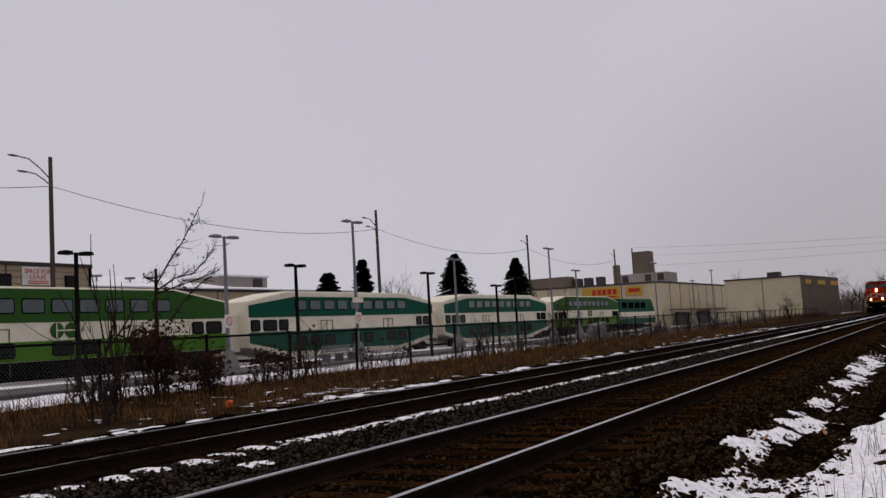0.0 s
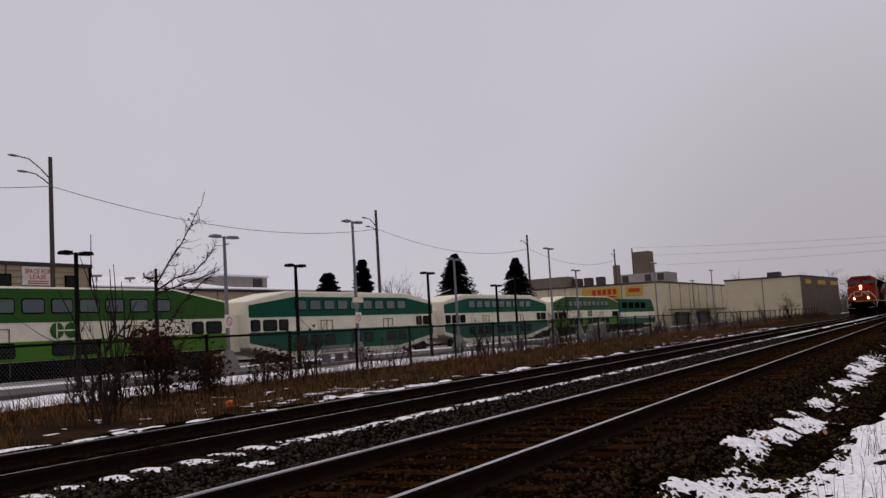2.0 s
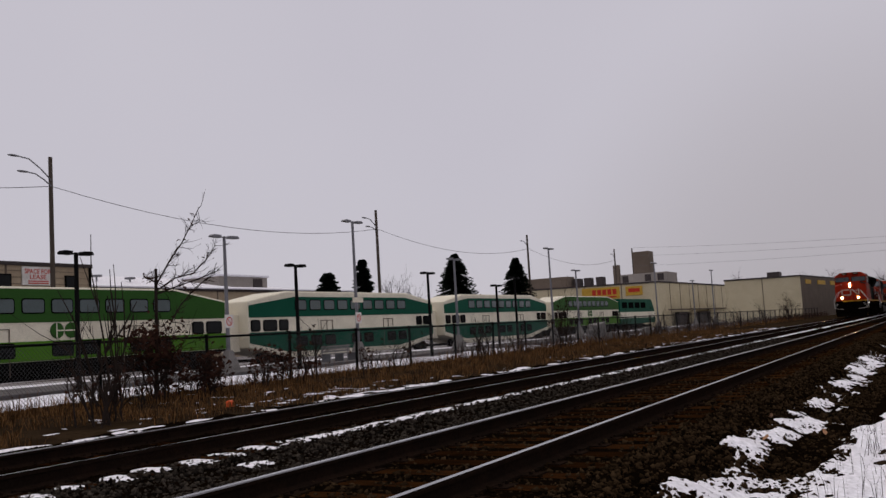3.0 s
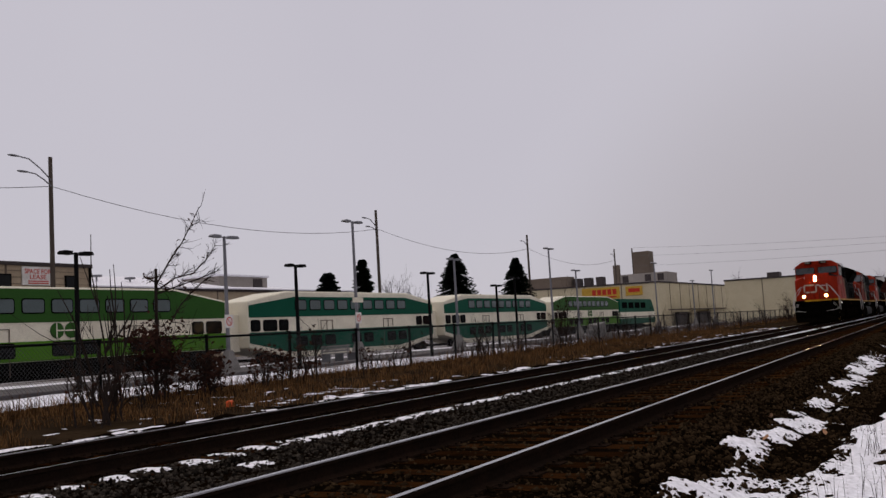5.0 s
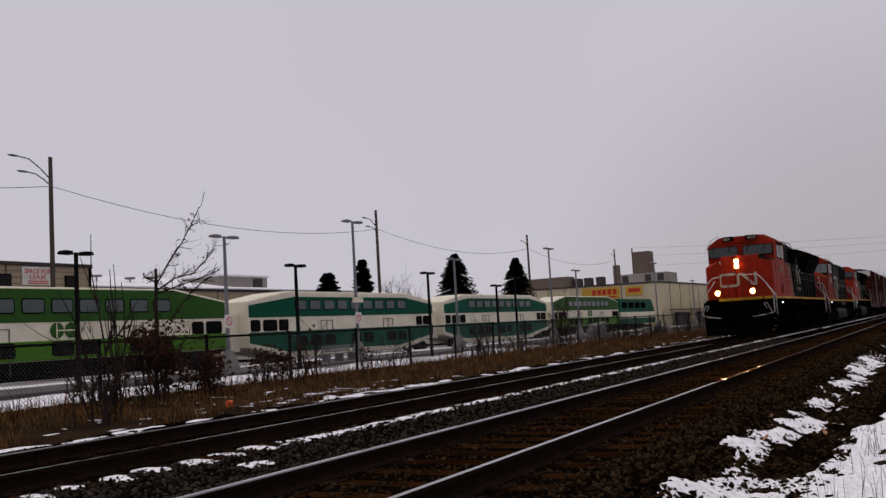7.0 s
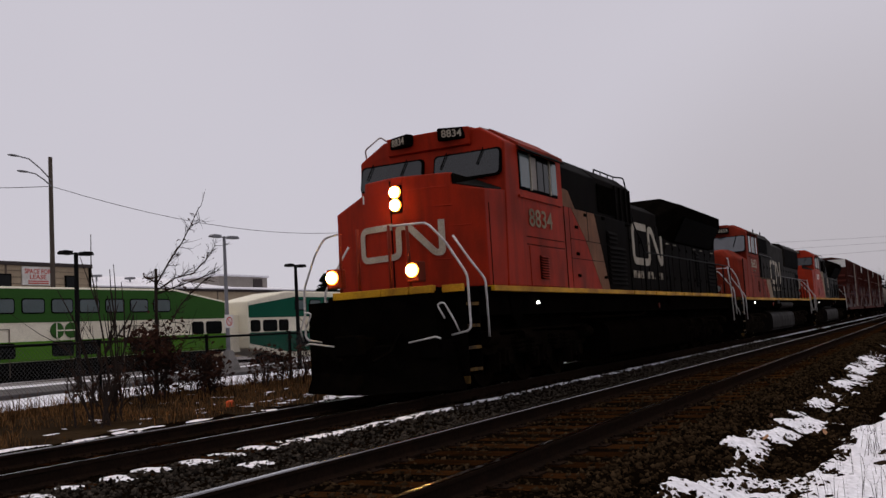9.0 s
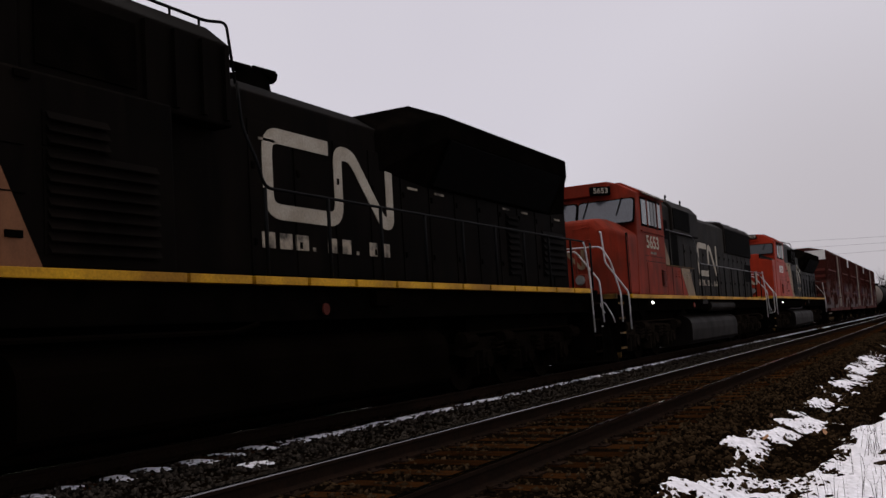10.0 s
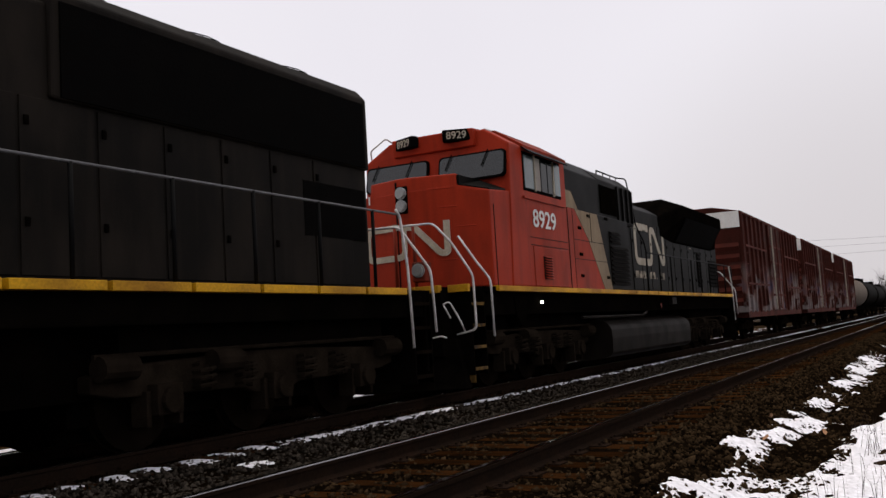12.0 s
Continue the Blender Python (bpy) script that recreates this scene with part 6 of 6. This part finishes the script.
        for xx in (14.9, 16.6, 18.3):
            hatch = part("fan_hatch", disc(BM(), (xx, -0.1, 4.47), (0, 0, 1), 0.78, 0.06, 24), M_UNDER, rad)
            bm = BM()
            for r, z in ((0.76, 4.52), (0.55, 4.56), (0.3, 4.58)):
                tube(bm, [(xx + r * math.cos(k * math.pi / 12), -0.1 + r * math.sin(k * math.pi / 12), z) for k in range(25)], 0.008, 4)
            for k in range(6):
                c_, s_ = math.cos(k * math.pi / 6), math.sin(k * math.pi / 6)
                tube(bm, [(xx + r * c_, -0.1 + r * s_, z) for r, z in ((-0.76, 4.5), (-0.5, 4.57), (0.0, 4.59), (0.5, 4.57), (0.76, 4.5))], 0.008, 4)
            part("fan_guard", bm, M_UNDER, hatch, "domed wire fan guard")
        part("rear_grille", box(BM(), 18.0, 19.4, -H - 0.02, -H, 2.3, 3.0), M_SEAL, hood)
    # walkway handrails
    for s in (-1, 1):
        y = s * 1.5
        if new_style:
            x0 = 9.55
            pts = [(9.42, s * 1.27, 3.9), (9.42, s * 1.32, 3.4), (9.45, y, 2.95), (9.55, y, 2.7), (end - 0.9, y, 2.7)]
            posts = [x0 + i * 1.2 for i in range(10)]
        else:
            x0 = 8.7
            pts = [(4.2, y, 3.43), (7.35, y, 3.43), (7.99, y, 2.64), (end - 0.9, y, 2.64)]
            posts = [4.47, 8.05] + [9.3 + i * 1.2 for i in range(9)]
        rail_line(e, "handrail", bent(pts, 0.15), 0.019 if new_style else 0.016, M_DARKPOLE if new_style else M_WIRE)
        for xx in posts:
            zt_ = 2.7 if new_style else 2.64 if xx > 8 else 3.43
            rail_line(e, "stanchion", [(xx, y, 2.46 if (not new_style and xx < 7) else deck), (xx, y, zt_)], 0.023, M_DARKPOLE)
        # end rails in bright paint
        r_ = M_STEEL
        if new_style:
            inner = [(0.02, s * 1.03, 2.56), (0.0, s * 1.3, 2.17), (0.02, s * 1.57, 1.8), (0.02, s * 1.58, 0.88)]
            outer = ([(-0.78, -0.2, 2.73), (-0.75, -0.98, 2.72)] if s < 0 else [(-0.78, 0.7, 2.7), (-0.77, 0.98, 2.66)]) + [(-0.68, s * 1.25, 2.4), (-0.6, s * 1.56, 1.86), (-0.6, s * 1.57, 1.0), (-0.6, s * 1.23, 0.94)]
        else:
            inner = [(0.03, s * 0.98, 3.14), (-0.08, s * 1.05, 3.12), (-0.06, s * 1.1, 2.4), (0.2, s * 1.53, 1.67), (0.18, s * 1.55, 0.8)]
            outer = [(-0.78, s * 0.3, 2.74), (-0.78, s * 1.25, 2.72), (-0.76, s * 1.45, 2.38), (-0.47, s * 1.55, 1.63), (-0.5, s * 1.56, 0.98)]
        rail_line(e, "corner_handrail", bent(inner, 0.08), 0.019, r_)
        rail_line(e, "corner_handrail", bent(outer, 0.1), 0.019, r_)
        rail_line(e, "front_post", [(-0.8, s * 0.66, deck), (-0.8, s * 0.64, 2.7)], 0.026, M_RED_OLD)
        rail_line(e, "front_post", [(-0.8, s * 0.3, deck), (-0.8, s * 0.3, 2.74)], 0.026, M_RED_OLD)
        rail_line(e, "uncoupling_lever", bent([(-1.03, s * 0.7, 0.86), (-1.03, s * 1.18, 0.93), (-1.03, s * 1.26, 0.9)], 0.04), 0.014, r_)
        rail_line(e, "hand_grip", bent([(-0.94, s * 1.3, 1.2), (-0.94, s * 1.18, 1.42), (-0.94, s * 1.3, 1.45), (-0.9, s * 1.45, 1.15), (-0.8, s * 1.47, 0.98)], 0.05), 0.014, r_)
        rail_line(e, "rear_handrail", bent([(end - 0.9, y, 2.7), (end - 0.8, y, 2.62), (end - 0.74, s * 1.55, 1.9), (end - 0.7, s * 1.56, 0.8)], 0.1), 0.02, M_STEEL)
        rail_line(e, "rear_handrail", bent([(end, s * 0.25, 2.6), (end, s * 1.0, 2.58), (end, s * 1.5, 1.9), (end, s * 1.54, 1.0)], 0.1), 0.02, M_STEEL)
        steps(e, -0.58, -0.14, s)
        steps(e, end - 0.55, end - 0.1, s, True)
    # plough, pilot, coupler
    bm = BM()
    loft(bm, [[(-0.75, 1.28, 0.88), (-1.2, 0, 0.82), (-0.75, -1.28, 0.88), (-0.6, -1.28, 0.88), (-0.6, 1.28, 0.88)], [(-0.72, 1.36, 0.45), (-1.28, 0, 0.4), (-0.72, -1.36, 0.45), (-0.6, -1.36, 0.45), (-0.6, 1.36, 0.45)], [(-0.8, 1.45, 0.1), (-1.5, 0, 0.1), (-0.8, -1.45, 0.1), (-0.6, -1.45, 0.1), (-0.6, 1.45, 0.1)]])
    part("snow_plough", bm, M_UNDER, e, "near-black pilot plough", bevel=0.02)
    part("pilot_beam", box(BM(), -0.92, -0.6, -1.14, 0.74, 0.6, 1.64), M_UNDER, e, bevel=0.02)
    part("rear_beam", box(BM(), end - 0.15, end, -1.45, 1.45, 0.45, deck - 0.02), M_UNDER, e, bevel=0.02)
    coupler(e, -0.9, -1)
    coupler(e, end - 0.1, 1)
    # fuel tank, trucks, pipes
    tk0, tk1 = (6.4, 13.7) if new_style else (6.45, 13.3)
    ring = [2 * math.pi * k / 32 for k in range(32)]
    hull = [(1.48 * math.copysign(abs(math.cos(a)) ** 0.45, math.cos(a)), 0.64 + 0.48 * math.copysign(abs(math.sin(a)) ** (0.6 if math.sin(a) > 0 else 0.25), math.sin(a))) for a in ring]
    part("fuel_tank", prism_yz(BM(), hull, tk0, tk1), tank, e, "dark fuel tank slung under the frame")
    # Unseen black box, added to close the see-through gap under the frame.
    part("frame_gap_block", box(BM(), -0.7, end - 0.2, -0.9, 0.9, 0.55, 1.24), M_UNDER, e)
    if not new_style:
        part("air_reservoir", tube(BM(), [(9.3, -1.32, 1.32), (13.2, -1.32, 1.32)], 0.17, 14), tank, e)
        bm = BM()
        tube(bm, [(5.75, -1.35, 1.4), (5.75, -1.35, 1.2), (5.75, -1.35, 1.08)], 0.06, 14, 0.19)
        part("bell", bm, M_UNDER, e)
    else:
        part("air_pipe", tube(BM(), [(4.6, -1.45, 1.12), (9.0, -1.45, 1.12), (9.4, -1.45, 1.2)], 0.03, 6), tank, e)
    part("marker_disc", disc(BM(), (10.6 if new_style else 6.85, -1.5, 1.35), (0, 1, 0), 0.07, 0.02, 16), M_BOXCAR if new_style else M_RED_NEW, e, "faded red disc on the frame")
    part("equipment_box", box(BM(), 11.7 if new_style else 7.9, 12.15 if new_style else 8.6, -1.53, -1.4, 1.38, 1.58), tank, e, bevel=0.01)
    part("sand_box", prism_xz(BM(), [(1.2, 1.55), (1.75, 1.55), (1.75, 1.15), (1.5, 1.0), (1.3, 1.2)], -1.45, -1.2), M_UNDER, e, bevel=0.02)
    part("ground_light", disc(BM(), (2.34, -1.5, 1.43), (0, 1, 0), 0.024, 0.04, 12), M_SPOT, e, "lit white inspection lamp")
    truck(e, (1.35, 3.1, 4.85), steel)
    truck(e, (15.4, 17.15, 18.9), steel)
    return e


def boxcar(off, label):
    c = empty("boxcar", pose(lead_x(0) + off, CENTRE, 0), label, "boxcar", "freight cars")
    L, W, z0, z1 = 15.4, 1.58, 1.05, 5.0
    body = part("body", prism_yz(BM(), [(-W, z0), (-W, z1 - 0.1), (-0.6, z1 + 0.12), (0.6, z1 + 0.12), (W, z1 - 0.1), (W, z0)], 0, L), M_SPRAYED, c, "oxide-red corrugated steel body", bevel=0.02)
    part("roof_edge", box(BM(), -0.02, L + 0.02, -W - 0.05, W + 0.05, z1 - 0.2, z1 - 0.1), M_BOXCAR, c)
    part("side_sill", prism_xz(BM(), [(0.15, z0 + 0.05), (0.25, z0 - 0.2), (L - 0.25, z0 - 0.2), (L - 0.15, z0 + 0.05)], -W - 0.02, W + 0.02), M_BOXCAR, c)
    for i in range(17):
        x = 0.05 + i * (L - 0.2) / 16
        if 5.6 < x < 9.9:
            continue
        part("side_post", prism_xy(BM(), [(x - 0.07, -W), (x - 0.04, -W - 0.085), (x + 0.04, -W - 0.085), (x + 0.07, -W)], z0, z1 - 0.15), M_SPRAYED, body)
    door = part("door", box(BM(), 6.0, 9.4, -W - 0.1, -W, z0 + 0.05, z1 - 0.2), M_SPRAYED, c, "sliding boxcar door", bevel=0.02)
    for z in (1.7, 2.4, 3.1, 3.8):
        part("door_rib", box(BM(), 6.05, 9.35, -W - 0.14, -W - 0.09, z, z + 0.09), M_BOXCAR, door)
    for x in (6.5, 7.7, 8.9):
        part("lock_rod", tube(BM(), [(x, -W - 0.15, z0 + 0.1), (x, -W - 0.15, z1 - 0.3)], 0.03, 6), M_EMBLEM if x == 6.5 else M_BOXCAR, door)
    for z in (3.55, 2.1):
        for x0, x1 in ((0.3, 5.2), (10.2, 15.0)):
            part("tie_rail", box(BM(), x0, x1, -W - 0.11, -W - 0.08, z, z + 0.08), M_BOXCAR, body)
    for xx in (0.15, L - 0.55):
        for k in range(6):
            part("ladder_rung", tube(BM(), [(xx, -W - 0.12, 1.2 + k * 0.42), (xx + 0.4, -W - 0.12, 1.2 + k * 0.42)], 0.016, 5), M_BOXCAR, c)
    part("end_cap", box(BM(), -0.03, 0.02, -W, W, z1 - 0.72, z1 - 0.1), M_WHITE, c, "white-painted end panel top")
    for k in range(6):
        part("end_rib", prism_xz(BM(), [(0, 1.3 + k * 0.42), (-0.08, 1.45 + k * 0.42), (0, 1.6 + k * 0.42)], -W + 0.1, W - 0.1), M_BOXCAR, c)
    for xs in ((1.7, 3.5), (L - 3.5, L - 1.7)):
        for s in (-1, 1):
            part("truck_frame", prism_xz(BM(), [(xs[0] - 0.35, 0.4), (xs[0] - 0.3, 0.62), (xs[0] + 0.5, 0.72), (xs[1] - 0.5, 0.72), (xs[1] + 0.3, 0.62), (xs[1] + 0.35, 0.4), (xs[1] - 0.45, 0.42), (sum(xs) / 2, 0.22), (xs[0] + 0.45, 0.42)], *sorted((s * 0.95, s * 1.12))), M_TRUCK, c, bevel=0.02)
        for x in xs:
            wheelset(c, x, 0.46)
    part("centre_sill", box(BM(), -0.6, L + 0.6, -0.3, 0.3, 0.7, 1.05), M_UNDER, c)
    coupler(c, -0.3, -1)
    return c


def tank_car(off, label, paint):
    c = empty("tank_car", pose(lead_x(0) + off, CENTRE, 0), label, "tank car", "freight cars")
    part("tank", tube(BM(), [(0.2, 0, 2.45), (0.45, 0, 2.45), (15.6, 0, 2.45), (15.85, 0, 2.45)], 1.42, 24, 1.42), paint, c, "cylindrical tank", bevel=0.15, smooth=True)
    part("dome", disc(BM(), (8, 0, 3.95), (0, 0, 1), 0.5, 0.5, 16), M_BLACK, c)
    part("walkway", box(BM(), 6.8, 9.2, -1.3, 1.3, 3.7, 3.76), M_UNDER, c)
    part("frame", box(BM(), -0.5, 16.5, -1.0, 1.0, 0.75, 1.05), M_UNDER, c)
    for xs in ((1.5, 3.3), (12.7, 14.5)):
        for s in (-1, 1):
            part("truck_frame", box(BM(), xs[0] - 0.3, xs[1] + 0.3, *sorted((s * 0.95, s * 1.12)), 0.4, 0.7), M_TRUCK, c, bevel=0.03)
        for x in xs:
            wheelset(c, x, 0.46)
    return c


TRAIN = []


def build_train():
    TRAIN.append((0.0, locomotive(0.0, "flared", "8834", M_RED, True, "dirty red and black diesel locomotive with lit headlights leading")))
    TRAIN.append((22.58, locomotive(22.58, "flush", "5653", M_RED_OLD, False, "faded red and black diesel locomotive with a rounded nose")))
    TRAIN.append((44.83, locomotive(44.83, "flared", "8929", M_RED_NEW, False, "bright orange-red and black diesel locomotive running third")))
    for i in range(3):
        o = 67.2 + 17.6 * i
        TRAIN.append((o, boxcar(o, "dark oxide-red boxcar with worn graffiti along its lower side")))
    for i in range(4):
        o = 121.5 + 17.8 * i
        TRAIN.append((o, tank_car(o, "black tank car at the tail of the visible train" if i else "pale grey tank car behind the boxcars", M_BLACK if i else M_TAUPE)))


build_ground()
build_snow()
build_platform()
build_commuter_train()
build_buildings()
build_utilities()
build_fence()
build_train()
build_vegetation()
build_grass()
build_ballast()
build_track(3.83, "near railway track with bright rails on brown wooden ties", 130)
build_track(CENTRE, "oily far railway track that carries the freight train", 120)


def motions():
    for off, thing in TRAIN:
        walk(thing, [(t, pose(lead_x(t) + off, CENTRE, 0)) for t in range(13)])
    n = round(12 * FPS)
    for wheel, x, r in WHEELS:
        rows = []
        for k in range(n + 1):
            t = k / FPS
            rows.append((t, pose(x, 0, r, 0, math.degrees((lead_x(t) - lead_x(0)) / r), 0)))
        walk(wheel, rows)


motions()
